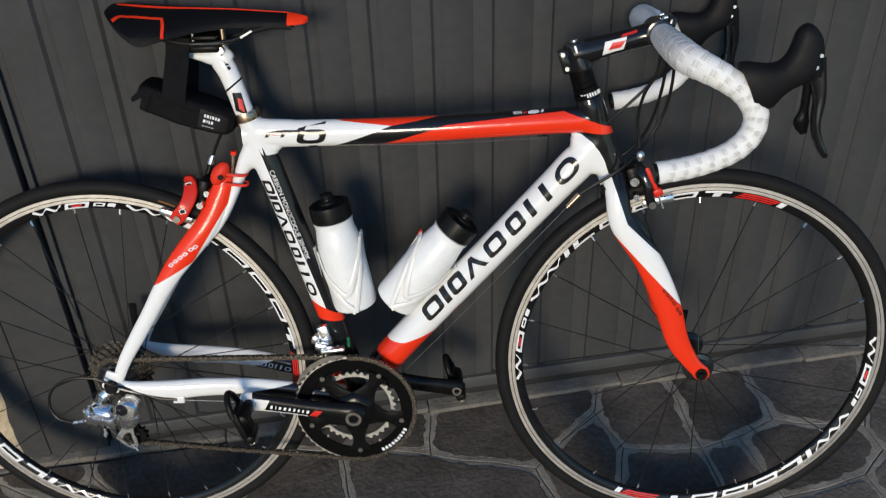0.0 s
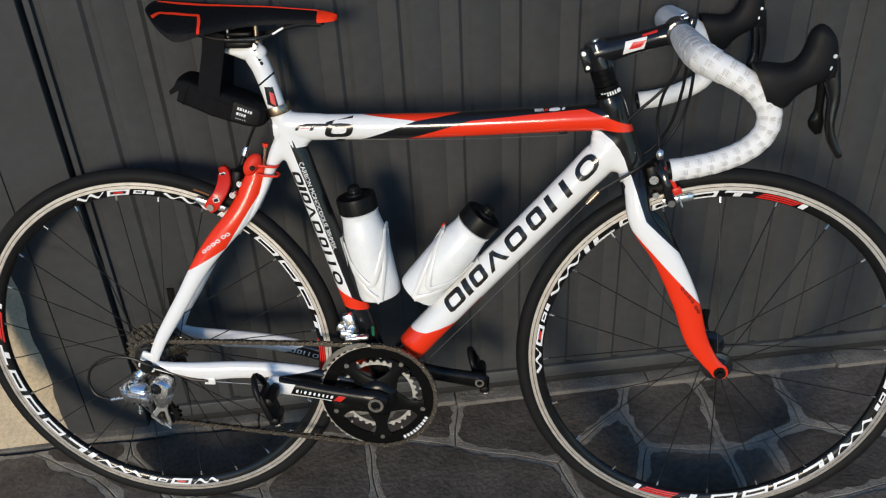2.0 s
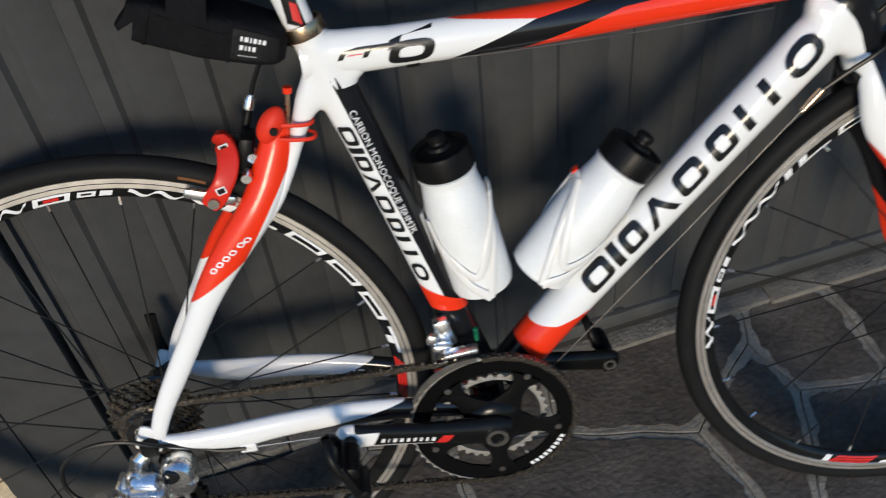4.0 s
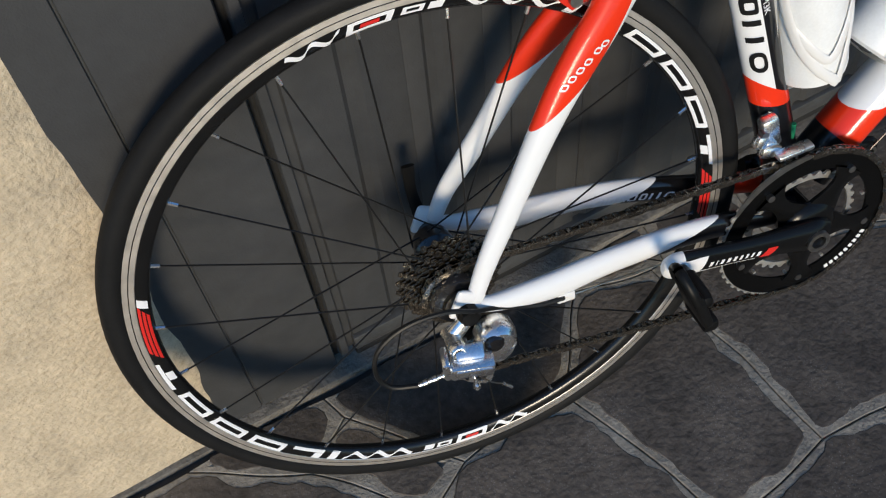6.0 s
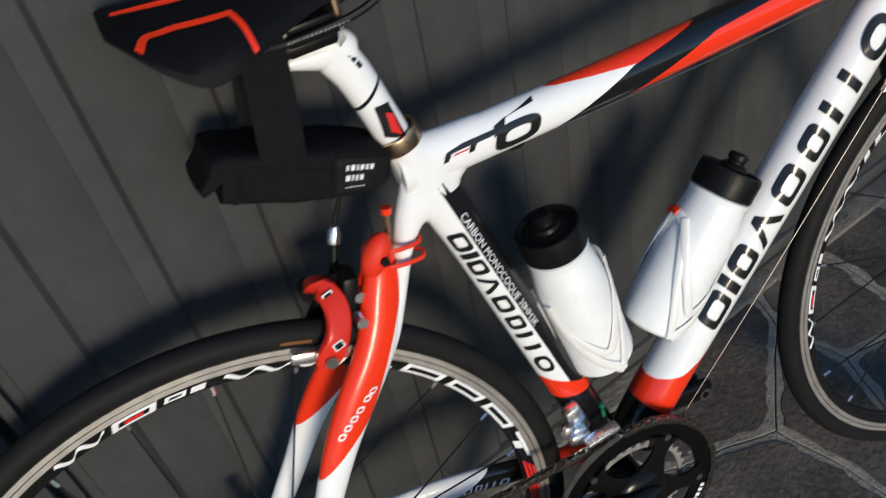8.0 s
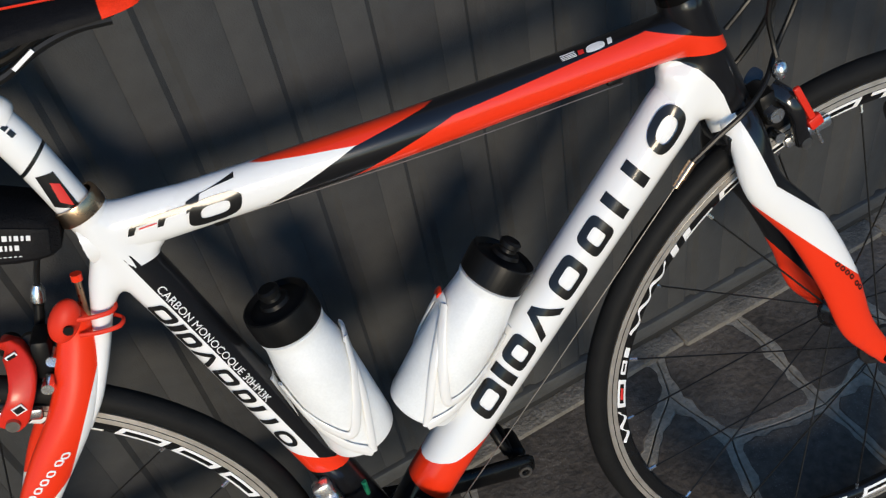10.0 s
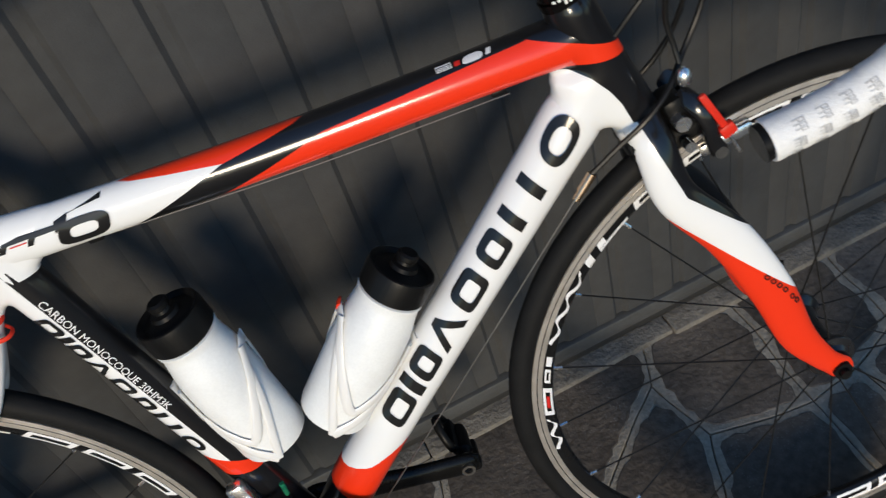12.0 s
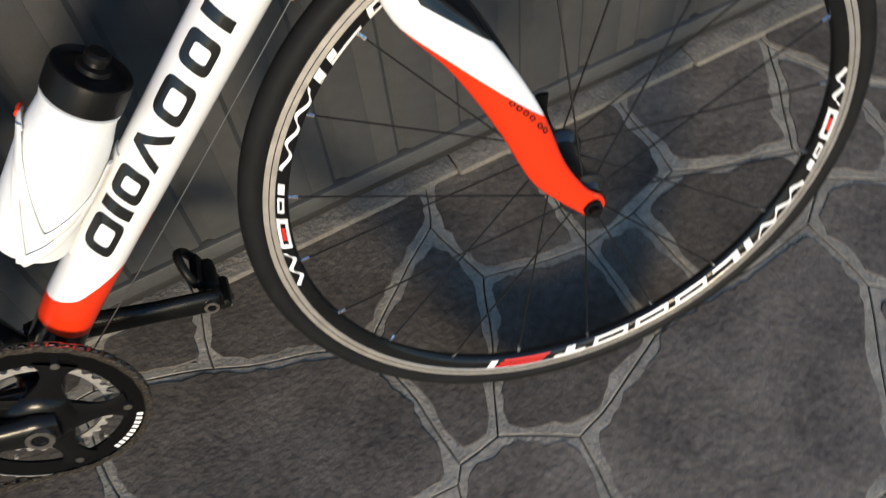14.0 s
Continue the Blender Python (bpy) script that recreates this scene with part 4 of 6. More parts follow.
BAR = [(0.8832, 0.026, 0.8879), (0.8843, 0.085, 0.8863), (0.8859, 0.130, 0.8849), (0.8914, 0.165, 0.8821), (0.9084, 0.184, 0.8749), (0.9308, 0.190, 0.8634), (0.9571, 0.192, 0.8449), (0.9749, 0.193, 0.8172), (0.9717, 0.193, 0.7892),
       (0.9513, 0.192, 0.7664), (0.9204, 0.191, 0.7512), (0.8896, 0.190, 0.7422), (0.8539, 0.190, 0.7362)]
THICK = (0.0175, 0.0195, 0.0205, 0.0200, 0.0185, 0.0172, 0.0165, 0.0160, 0.0156, 0.0152, 0.0150, 0.0150, 0.0150)
for s in (-1, 1):
    grip = Tube([(x, y * s, z, THICK[k], THICK[k]) for k, (x, y, z) in enumerate(BAR)], 16, 24)
    # wound tape: every turn overlaps the one before it
    turns = grip.along / 0.0175
    swell = 1.0 + 0.050 * (turns - np.floor(turns)) ** 1.6
    grip.rows[:, 3] *= swell
    grip.rows[:, 4] *= swell
    tp = part("bar_tape", grip.bm(), M["tape"], handlebar, "white wrapped bar tape with a grey print")
    bm = bmesh.new()
    end = Vector(grip.rows[-1][:3])
    d = Vector(grip.t[-1])
    rod(bm, end - d * 0.002, end + d * 0.005, 0.0132, 20)
    part("bar_end_plug", bm, M["plastic"], handlebar)
    bm = bmesh.new()
    rng = random.Random(4)
    dd = 0.03
    while dd < grip.along[-1] - 0.02:
        for h in (-0.62, 0.02, 0.66):
            hh = h + rng.uniform(-0.05, 0.05)
            for j in range(3):
                b0 = hh - 0.22 + 0.16 * j
                a = dd + 0.005 * (h + 0.6)
                for a0, a1, h0, h1 in ((a, a + 0.0085, b0, b0 + 0.030), (a, a + 0.0009, b0, b0 + 0.125), (a + 0.0040, a + 0.0049, b0, b0 + 0.125), (a, a + 0.0049, b0 + 0.095, b0 + 0.125)):
                    grip.patch(bm, [(a0, h0), (a1, h0), (a1, h1), (a0, h1)], 1, 1, far=-s if s > 0 else 1, lift=0.0007)
        dd += 0.0175
    tagged(part("tape_print", bm, M["tape_print"], tp), kind="stuff")

    lever = new("brake_lever")
    lever.parent = bike
    # a level grip that turns up into a horn, lofted between its upper and its lower line
    bm = bmesh.new()
    rows = spline([(0.946, 0.884, 0.971, 0.823, 0.0185), (0.957, 0.8848, 0.992, 0.824, 0.0200), (0.971, 0.8830, 1.005, 0.839, 0.0195), (0.985, 0.8818, 1.017, 0.8485, 0.0182), (0.997, 0.8848, 1.031, 0.8555, 0.0172), (1.005, 0.8935, 1.0435, 0.8640, 0.0166),
                   (1.010, 0.9060, 1.0495, 0.8770, 0.0162), (1.0125, 0.9165, 1.0505, 0.8960, 0.0156), (1.0175, 0.9260, 1.0470, 0.9125, 0.0138), (1.0255, 0.9310, 1.0400, 0.9230, 0.0085), (1.031, 0.9305, 1.0365, 0.9270, 0.003)], 5)
    rings = []
    for ux, uz, lx, lz, half in rows:
        mid, up = Vector(((ux + lx) / 2, 0.193 * s, (uz + lz) / 2)), Vector(((ux - lx) / 2, 0, (uz - lz) / 2))
        rings.append([bm.verts.new(mid + up * math.copysign(abs(math.sin(a)) ** 0.8, math.sin(a)) + Vector((0, half * math.copysign(abs(math.cos(a)) ** 0.8, math.cos(a)), 0))) for a in (2 * math.pi * k / 24 for k in range(24))])
    for p, q in zip(rings, rings[1:]):
        for k in range(24):
            bm.faces.new((p[k], p[(k + 1) % 24], q[(k + 1) % 24], q[k]))
    bm.faces.new(rings[0])
    bm.faces.new(rings[-1][::-1])
    bmesh.ops.recalc_face_normals(bm, faces=bm.faces[:])
    part("hood", bm, M["hood"], lever, "black rubber brake hood")
    bm = bmesh.new()
    box(bm, (0.014, 0.022, 0.040), pose(1.0440, 0.193 * s, 0.8810, 0, -4, 0), 0.004)
    part("lever_bracket", bm, M["plastic"], lever)
    blade = Tube([(1.0440, 0.193 * s, 0.8880, 0.011, 0.010), (1.0470, 0.194 * s, 0.8650, 0.0115, 0.010), (1.0528, 0.196 * s, 0.8360, 0.0085, 0.009), (1.0520, 0.198 * s, 0.8030, 0.0062, 0.009), (1.0570, 0.200 * s, 0.7810, 0.006, 0.008), (1.0670, 0.201 * s, 0.7630, 0.005, 0.007), (1.0700, 0.201 * s, 0.7590, 0.003, 0.005)])
    part("lever_blade", blade.bm(), M["black"], lever)
    paddle = Tube([(1.0370, 0.188 * s, 0.8660, 0.006, 0.006), (1.0395, 0.186 * s, 0.8420, 0.0058, 0.006), (1.0400, 0.184 * s, 0.8180, 0.0062, 0.006), (1.0390, 0.183 * s, 0.8010, 0.0105, 0.007), (1.0440, 0.183 * s, 0.7860, 0.0050, 0.004)])
    part("shift_paddle", paddle.bm(), M["carbon"], lever)
    bm = bmesh.new()
    for x, z in ((1.0440, 0.8930), (1.0400, 0.8780)):
        rod(bm, (x, 0.193 * s - 0.0145, z), (x, 0.193 * s + 0.0145, z), 0.0026, 14)
    part("pivot_bolt", bm, M["alloy"], lever)

# cable housings from the bar to the frame and brakes
for name, pts in (("brake_cable", [(0.8865, -0.045, 0.8697), (0.8776, -0.040, 0.8392), (0.8623, -0.028, 0.8019), (0.8571, -0.018, 0.7616), (0.8607, -0.018, 0.7343), (0.8625, -0.022, 0.7180)]),
                  ("gear_cable", [(0.9002, -0.030, 0.8699), (0.9052, -0.020, 0.8324), (0.9038, -0.006, 0.7870), (0.8927, 0.000, 0.7487), (0.8721, -0.006, 0.7183), (0.8482, -0.026, 0.6988), (0.8239, -0.034, 0.6825), (0.7982, -0.032, 0.6655), (0.7725, -0.030, 0.6474)]),
                  ("gear_cable", [(0.8938, -0.020, 0.8701), (0.8966, -0.006, 0.8337), (0.8938, 0.010, 0.7869), (0.8832, 0.024, 0.7381), (0.8626, 0.034, 0.7016), (0.8319, 0.036, 0.6774), (0.7990, 0.032, 0.6554)]),
                  ("brake_cable", [(0.8874, -0.010, 0.8703), (0.8789, -0.024, 0.8294), (0.8543, -0.030, 0.8029), (0.8294, -0.028, 0.7787), (0.8127, -0.024, 0.7606)])):
    part(name, wire(pts, 0.0025).bm(), M["cable"], bike)
bm = bmesh.new()
rod(bm, (0.7725, -0.030, 0.6474), (0.7602, -0.030, 0.6334), 0.0042, 12)
rod(bm, (0.7602, -0.030, 0.6334), (0.7540, -0.030, 0.6263), 0.0034, 12)
part("cable_adjuster", bm, M["bronze"], bike)
part("inner_cable", wire([(0.7540, -0.029, 0.6264), (0.6041, -0.028, 0.4581), (0.4608, -0.026, 0.3023)], 0.0007, 3, 6).bm(), M["wire"], bike)
part("inner_cable", wire([(0.7235, -0.006, 0.7324), (0.5553, -0.006, 0.7264), (0.3622, -0.006, 0.7266)], 0.0007, 3, 6).bm(), M["wire"], bike)
for x, z in ((0.715, 0.7380), (0.362, 0.7275)):
    bm = bmesh.new()
    box(bm, (0.014, 0.008, 0.006), pose(x, -0.006, z, 0, -2, 0), 0.002)
    part("cable_stop", bm, M["plastic"], bike)

# ---- drive train ----
def disc(bm, centre, y0, y1, r_out, r_in=0.0, n=48, teeth=0, tooth=0.003):
    """A plate between two depths, with a hole and teeth if wanted."""
    k_all = teeth * 4 if teeth else n
    outer = [r_out + (tooth * (0, 1, 1, 0)[k % 4] - tooth if teeth else 0) for k in range(k_all)]
    faces = []
    for y in (y0, y1):
        o = [bm.verts.new((centre[0] + outer[k] * math.cos(2 * math.pi * k / k_all), y, centre[2] + outer[k] * math.sin(2 * math.pi * k / k_all))) for k in range(k_all)]
        i = [bm.verts.new((centre[0] + r_in * math.cos(2 * math.pi * k / k_all), y, centre[2] + r_in * math.sin(2 * math.pi * k / k_all))) for k in range(k_all)] if r_in else None
        faces.append((o, i))
    (o0, i0), (o1, i1) = faces
    for k in range(k_all):
        j = (k + 1) % k_all
        bm.faces.new((o0[k], o0[j], o1[j], o1[k]))
        if r_in:
            bm.faces.new((i0[k], i1[k], i1[j], i0[j]))
            bm.faces.new((o0[k], i0[k], i0[j], o0[j]))
            bm.faces.new((o1[k], o1[j], i1[j], i1[k]))
    if not r_in:
        bm.faces.new(o0[::-1])
        bm.faces.new(o1)
    bmesh.ops.recalc_face_normals(bm, faces=bm.faces[:])
    return bm


crank = new("crankset")
crank.parent = bike
part("large_chainring", disc(bmesh.new(), BB, -0.0475, -0.0445, 0.1015, 0.0785), M["ring_black"], crank, "black chainring")
part("chainring_teeth", disc(bmesh.new(), BB, -0.0470, -0.0450, 0.1045, 0.0985, teeth=50, tooth=0.0042), M["teeth"], crank, "worn steel teeth")
part("ring_edge", disc(bmesh.new(), BB, -0.0482, -0.0462, 0.1016, 0.1006, n=96), M["teeth"], crank, "bright machined edge line")
part("small_chainring", disc(bmesh.new(), BB, -0.0395, -0.0365, 0.0690, 0.0600, teeth=34, tooth=0.0042), M["teeth"], crank, "silver inner chainring")
for k in range(10):
    a = radians(12 + 36 * k)
    q = BB + Vector((0.0765 * math.cos(a), 0, 0.0765 * math.sin(a)))
    bm = bmesh.new()
    rod(bm, (q.x, -0.0440, q.z), (q.x, -0.0400, q.z), 0.0020, 8)
    part("shift_pin", bm, M["teeth"], crank)
# the spider: a hub, five flared arms and windows between them
radii = [0.030, 0.040, 0.047, 0.054, 0.061, 0.068, 0.075, 0.082]
for k in range(5):
    mid = radians(129 + 72 * k)
    bm = bmesh.new()
    for y0, lift in ((-0.0475, 0.0), (-0.0540, 1.0)):
        rows = []
        for r in radii:
            half = (0.0098 + 0.0088 * ((r - 0.060) / 0.020) ** 2) / r
            dome = lift * 0.0022 * (r - 0.030) / 0.052
            rows.append([bm.verts.new((BB.x + r * math.cos(mid + half * t), y0 + dome + lift * 0.0018 * t * t, BB.z + r * math.sin(mid + half * t))) for t in (-1, -0.6, 0, 0.6, 1)])
        if lift:
            front = rows
        else:
            back = rows
        for p, q in zip(rows, rows[1:]):
            for j in range(4):
                bm.faces.new((p[j], p[j + 1], q[j + 1], q[j]))
    for p, q, u, v in zip(front, front[1:], back, back[1:]):
        bm.faces.new((p[0], q[0], v[0], u[0]))
        bm.faces.new((p[4], u[4], v[4], q[4]))
    bmesh.ops.recalc_face_normals(bm, faces=bm.faces[:])
    part("spider_arm", bm, M["carbon"], crank)
bm = bmesh.new()
lathe(bm, [(0.010, -0.0470), (0.036, -0.0470), (0.0375, -0.0500), (0.034, -0.0550), (0.024, -0.0600), (0.010, -0.0610)], Matrix.Translation((BB.x, 0, BB.z)) @ Matrix.Rotation(radians(-90), 4, "X"), 48)
bmesh.ops.recalc_face_normals(bm, faces=bm.faces[:])
part("spider_hub", bm, M["carbon"], crank, "glossy black hub of the spider")
for k in range(5):
    a = radians(129 + 72 * k)
    bm = bmesh.new()
    q = BB + Vector((0.0815 * math.cos(a), 0, 0.0815 * math.sin(a)))
    rod(bm, (q.x, -0.0525, q.z), (q.x, -0.044, q.z), 0.0042, 12)
    part("chainring_bolt", bm, M["steel"], crank)
for k in range(9):
    bm = bmesh.new()
    q = [BB + Vector((r * math.cos(radians(-62 + 4.4 * k + d)), -0.0480, r * math.sin(radians(-62 + 4.4 * k + d)))) for r, d in ((0.0905, -1.4), (0.0905, 1.4), (0.0965, 1.4), (0.0965, -1.4))]
    bm.faces.new([bm.verts.new(v) for v in q])
    part("small_bar", bm, M["decal_white"], crank)
END_R, END_L = Vector((0.2295, -0.074, 0.3065)), Vector((0.5750, 0.072, 0.2330))
arm_r = Tube([(0.4185, -0.060, 0.2665, 0.018, 0.011), (0.4013, -0.062, 0.2700, 0.0225, 0.013), (0.3751, -0.064, 0.2758, 0.0190, 0.0115), (0.3200, -0.068, 0.2879, 0.0150, 0.0095), (0.260, -0.072, 0.3003, 0.0155, 0.0085), (0.238, -0.074, 0.3048, 0.0172, 0.0085), (0.2255, -0.074, 0.3073, 0.0168, 0.0085), (0.217, -0.0742, 0.309, 0.0125, 0.007), (0.2135, -0.0745, 0.3097, 0.006, 0.004)])
P_CRANK = mat("crank_finish", (0.006, 0.006, 0.006), 0.24, coat=0.12, spec=0.12, layers=((WHITE, [(-0.2, 0, -1, -0.3425), (-1, 0, 0, -0.325)]), (WHITE, [(-1, 0, 0.55, -0.0945)]), ((0.006, 0.006, 0.006), [(0.20, 0, 1, 0.3620), (1, 0, 0, 0.236)])))
right_arm = part("crank_arm", arm_r.bm(), P_CRANK, crank, "black carbon crank arm with a white tip")
arm_back = Tube([tuple(r) for r in arm_r.rows[::-4]], 4)
bars(arm_back, 0.052, (0.0040, 0.0016, 0.0040, 0.0040, 0.0036, 0.0034, 0.0030, 0.0030, 0.0042), 0.0042, -0.30, 0.12, 0.001, "decal_white", right_arm, "small_bar")
bars(arm_back, 0.118, (0.013,), 0.002, -0.55, 0.25, 0.008, "decal_red", right_arm, "small_bar")
bm = disc(bmesh.new(), BB, -0.0775, -0.060, 0.0135, 0.0085, 24)
part("crank_bolt", bm, M["steel"], crank)
arm_l = Tube([(0.3862, 0.060, 0.2734, 0.018, 0.010), (0.4013, 0.061, 0.2701, 0.0215, 0.012), (0.4407, 0.064, 0.2613, 0.0175, 0.0105), (0.5118, 0.068, 0.2458, 0.0150, 0.009), (0.5750, 0.072, 0.2330, 0.0160, 0.0085), (0.5886, 0.073, 0.2306, 0.011, 0.006)])
part("crank_arm", arm_l.bm(), M["carbon"], crank)
bm = disc(bmesh.new(), END_L, 0.060, 0.082, 0.0085, 0.005, 20)
part("pedal_thread", bm, M["steel"], crank)


def pedal(end, side, turn):
    p = new("pedal")
    p.parent = bike
    m = Matrix.Translation(end) @ Euler((0, radians(turn), 0)).to_matrix().to_4x4()
    bm = bmesh.new()
    lathe(bm, [(0.0075, 0.004), (0.0085, 0.010), (0.0085, 0.016), (0.0115, 0.020), (0.0105, 0.050), (0.0085, 0.060), (0.004, 0.062)], m @ Matrix.Rotation(radians(-90 * side), 4, "X"), 20)
    part("axle_barrel", bm, M["plastic"], p)
    bm = bmesh.new()
    box(bm, (0.052, 0.048, 0.012), m @ pose(-0.006, 0.042 * side, 0.006), 0.004)
    box(bm, (0.016, 0.044, 0.018), m @ pose(-0.036, 0.042 * side, 0.004, 0, 20, 0), 0.005)
    part("pedal_body", bm, M["plastic"], p)
    bm = bmesh.new()
    loop = [(0.012, 0.020), (0.030, 0.024), (0.043, 0.034), (0.046, 0.042), (0.043, 0.050), (0.030, 0.060), (0.012, 0.064)]
    Tube([(*(m @ Vector((x, y * side, 0.008))), 0.0055, 0.0045) for x, y in loop], 5, 12).bm(bm)
    part("front_loop", bm, M["plastic"], p)
    bm = bmesh.new()
    box(bm, (0.004, 0.030, 0.010), m @ pose(-0.048, 0.042 * side, 0.004), 0.001)
    for k in range(4):
        box(bm, (0.0012, 0.012, 0.002), m @ pose(-0.0505, 0.042 * side, -0.001 + 0.003 * k))
    part("release_clip", bm, M["steel"], p)


pedal(END_R, -1, -109)
pedal(END_L, 1, -107)

# cassette
cassette = new("cassette")
cassette.parent = bike
for k, t in enumerate((27, 25, 23, 21, 19, 17, 16, 15, 14, 13)):
    y = -0.0195 - 0.0038 * k
    r = t * 0.0127 / (2 * math.pi) + 0.0022
    part("sprocket", disc(bmesh.new(), REAR, y - 0.0008, y + 0.0008, r, r - 0.014 if k < 5 else 0.012, teeth=t, tooth=0.0045), M["chain"], cassette, "worn steel sprocket")
bm = disc(bmesh.new(), REAR, -0.0605, -0.055, 0.0165, 0.009, 24)
part("lockring", bm, M["steel"], cassette)

# chain: links of two plate shapes along one line
def plate(inner):
    bm = bmesh.new()
    w = 0.0022 if inner else 0.0033
    for s in (-1, 1):
        pts = []
        for k in range(20):
            a = 2 * math.pi * k / 20
            cx = 0.0063 if math.cos(a) > 0 else -0.0063
            waist = 0.0037 * (1 - 0.42 * math.exp(-((cx + 0.0043 * math.cos(a)) / 0.003) ** 2))
            pts.append((cx + 0.0040 * math.cos(a), waist * math.sin(a)))
        a_ = [bm.verts.new((x, s * w - 0.0005, z)) for x, z in pts]
        b_ = [bm.verts.new((x, s * w + 0.0005, z)) for x, z in pts]
        for k in range(20):
            bm.faces.new((a_[k], a_[(k + 1) % 20], b_[(k + 1) % 20], b_[k]))
        bm.faces.new(a_[::-1])
        bm.faces.new(b_)
    for x in (-0.0063, 0.0063):
        rod(bm, (x, -w - 0.0008, 0), (x, w + 0.0008, 0), 0.0019 if not inner else 0.0036, 8)
    bmesh.ops.recalc_face_normals(bm, faces=bm.faces[:])
    return mesh_of(bm, "chain_link", M["chain"])


chain = new("chain")
chain.parent = bike
line = []
for k in range(25):
    a = radians(92 - 184 * k / 24)
    line.append((BB.x + 0.1018 * math.cos(a), -0.046, BB.z + 0.1018 * math.sin(a)))
line += [(0.3000, -0.0455, 0.1774), (0.17, -0.0445, 0.190), (0.040, -0.044, 0.2045)]
for a in (-90, -130, -180, -230, -270):
    line.append((0.018 + 0.0195 * math.cos(radians(a)), -0.044, 0.2215 + 0.0195 * math.sin(radians(a))))
for a in (-90, -45, 0, 40):
    line.append((0.012 + 0.0195 * math.cos(radians(a)), -0.044, 0.2840 + 0.0195 * math.sin(radians(a))))
for a in (-100, -140, -180, -220, -255, -270):
    line.append((REAR.x + 0.0345 * math.cos(radians(a)), -0.044, REAR.z + 0.0345 * math.sin(radians(a))))
line += [(0.10, -0.0445, 0.3727), (0.20, -0.045, 0.3730), (0.3000, -0.0455, 0.3732), (0.3852, -0.046, 0.3719)]
pts = spline(line, 6)
run = np.r_[0, np.cumsum(np.linalg.norm(np.diff(pts, axis=0), axis=1))]
plates = plate(False), plate(True)
for k in range(int(run[-1] / 0.0127)):
    a, b = (Vector([np.interp(d, run, pts[:, j]) for j in range(3)]) for d in (k * 0.0127, (k + 1) * 0.0127))
    link = new("chain_link", plates[k % 2])
    link.parent = chain
    d = b - a
    link.matrix_local = Matrix.Translation((a + b) / 2) @ Matrix.Rotation(math.atan2(-d.z, d.x), 4, "Y")

# rear derailleur
rd = new("rear_derailleur")
rd.parent = bike
bm = bmesh.new()
lathe(bm, [(0.0050, -0.0010), (0.0052, -0.0040), (0.0066, -0.0045), (0.0086, -0.0020), (0.0092, 0.0040), (0.0086, 0.0180), (0.0100, 0.0260), (0.006, 0.0280)], Matrix.Translation((-0.0185, -0.0960, 0.3155)) @ Matrix.Rotation(radians(-90), 4, "X"), 28)
Tube([(-0.0150, -0.0760, 0.3180, 0.0095, 0.0075), (-0.0050, -0.0740, 0.3270, 0.0090, 0.0075), (0.0015, -0.0735, 0.3350, 0.0085, 0.0070)], 4, 14).bm(bm)
part("upper_knuckle", bm, M["alloy"], rd, "polished round knuckle")
bm = bmesh.new()
rod(bm, (-0.0185, -0.0985, 0.3155), (-0.0185, -0.0900, 0.3155), 0.0046, 14)
part("knuckle_bolt", bm, M["plastic"], rd)
# the polished block: a prism with a broad flat face and chamfered edges
BODY = Matrix.Translation((-0.0083, -0.1000, 0.2915)) @ Euler((radians(14), radians(6), radians(-8))).to_matrix().to_4x4()
bm = bmesh.new()
box(bm, (0.0455, 0.0200, 0.0240), BODY, 0.0042, 2)
box(bm, (0.0300, 0.0180, 0.0160), BODY @ pose(-0.002, 0.0080, 0.0150, 20, 0, 0), 0.004, 2)
part("body", bm, M["alloy"], rd, "polished silver derailleur body")
bm = bmesh.new()
box(bm, (0.0080, 0.0240, 0.0340), BODY @ pose(-0.0260, 0.0030, 0.0060, 0, -6, 0), 0.0034, 2)
part("side_link", bm, M["alloy"], rd)
bm = bmesh.new()
box(bm, (0.0360, 0.0016, 0.0130), BODY @ pose(0.0010, -0.0102, 0.0025), 0.0006)
part("cover_plate", bm, M["alloy"], rd)
for u in (-0.0060, 0.0040):
    bm = bmesh.new()
    rod(bm, BODY @ Vector((u, -0.0108, -0.0080)), BODY @ Vector((u, -0.0060, -0.0080)), 0.0020, 10)
    part("limit_screw", bm, M["plastic"], rd)
bm = bmesh.new()
rod(bm, (-0.0078, -0.1060, 0.2800), (-0.0080, -0.1075, 0.2620), 0.0024, 10)
rod(bm, (-0.0079, -0.1070, 0.2690), (-0.0080, -0.1073, 0.2650), 0.0040, 12)
part("adjuster_screw", bm, M["alloy"], rd)
bm = bmesh.new()
lathe(bm, [(0.004, -0.0140), (0.0150, -0.0130), (0.0195, -0.0085), (0.0215, 0.0000), (0.0210, 0.0120), (0.0140, 0.0160)], Matrix.Translation((0.0255, -0.0800, 0.2985)) @ Matrix.Rotation(radians(-90), 4, "X"), 36)
Tube([(0.0270, -0.0830, 0.2890, 0.0195, 0.0100), (0.0230, -0.0810, 0.2760, 0.0175, 0.0095), (0.0160, -0.0760, 0.2640, 0.0120, 0.0080), (0.0120, -0.0700, 0.2560, 0.0070, 0.0060)], 6, 18).bm(bm)
part("lower_knuckle", bm, M["alloy"], rd, "large polished round knuckle")
bm = bmesh.new()
lathe(bm, [(0.003, -0.0040), (0.0085, -0.0030), (0.0110, 0.0000), (0.0110, 0.0060)], Matrix.Translation((0.0205, -0.0925, 0.3030)) @ Matrix.Rotation(radians(-90), 4, "X"), 24)
part("knuckle_cap", bm, M["black"], rd, "dark glossy cap")
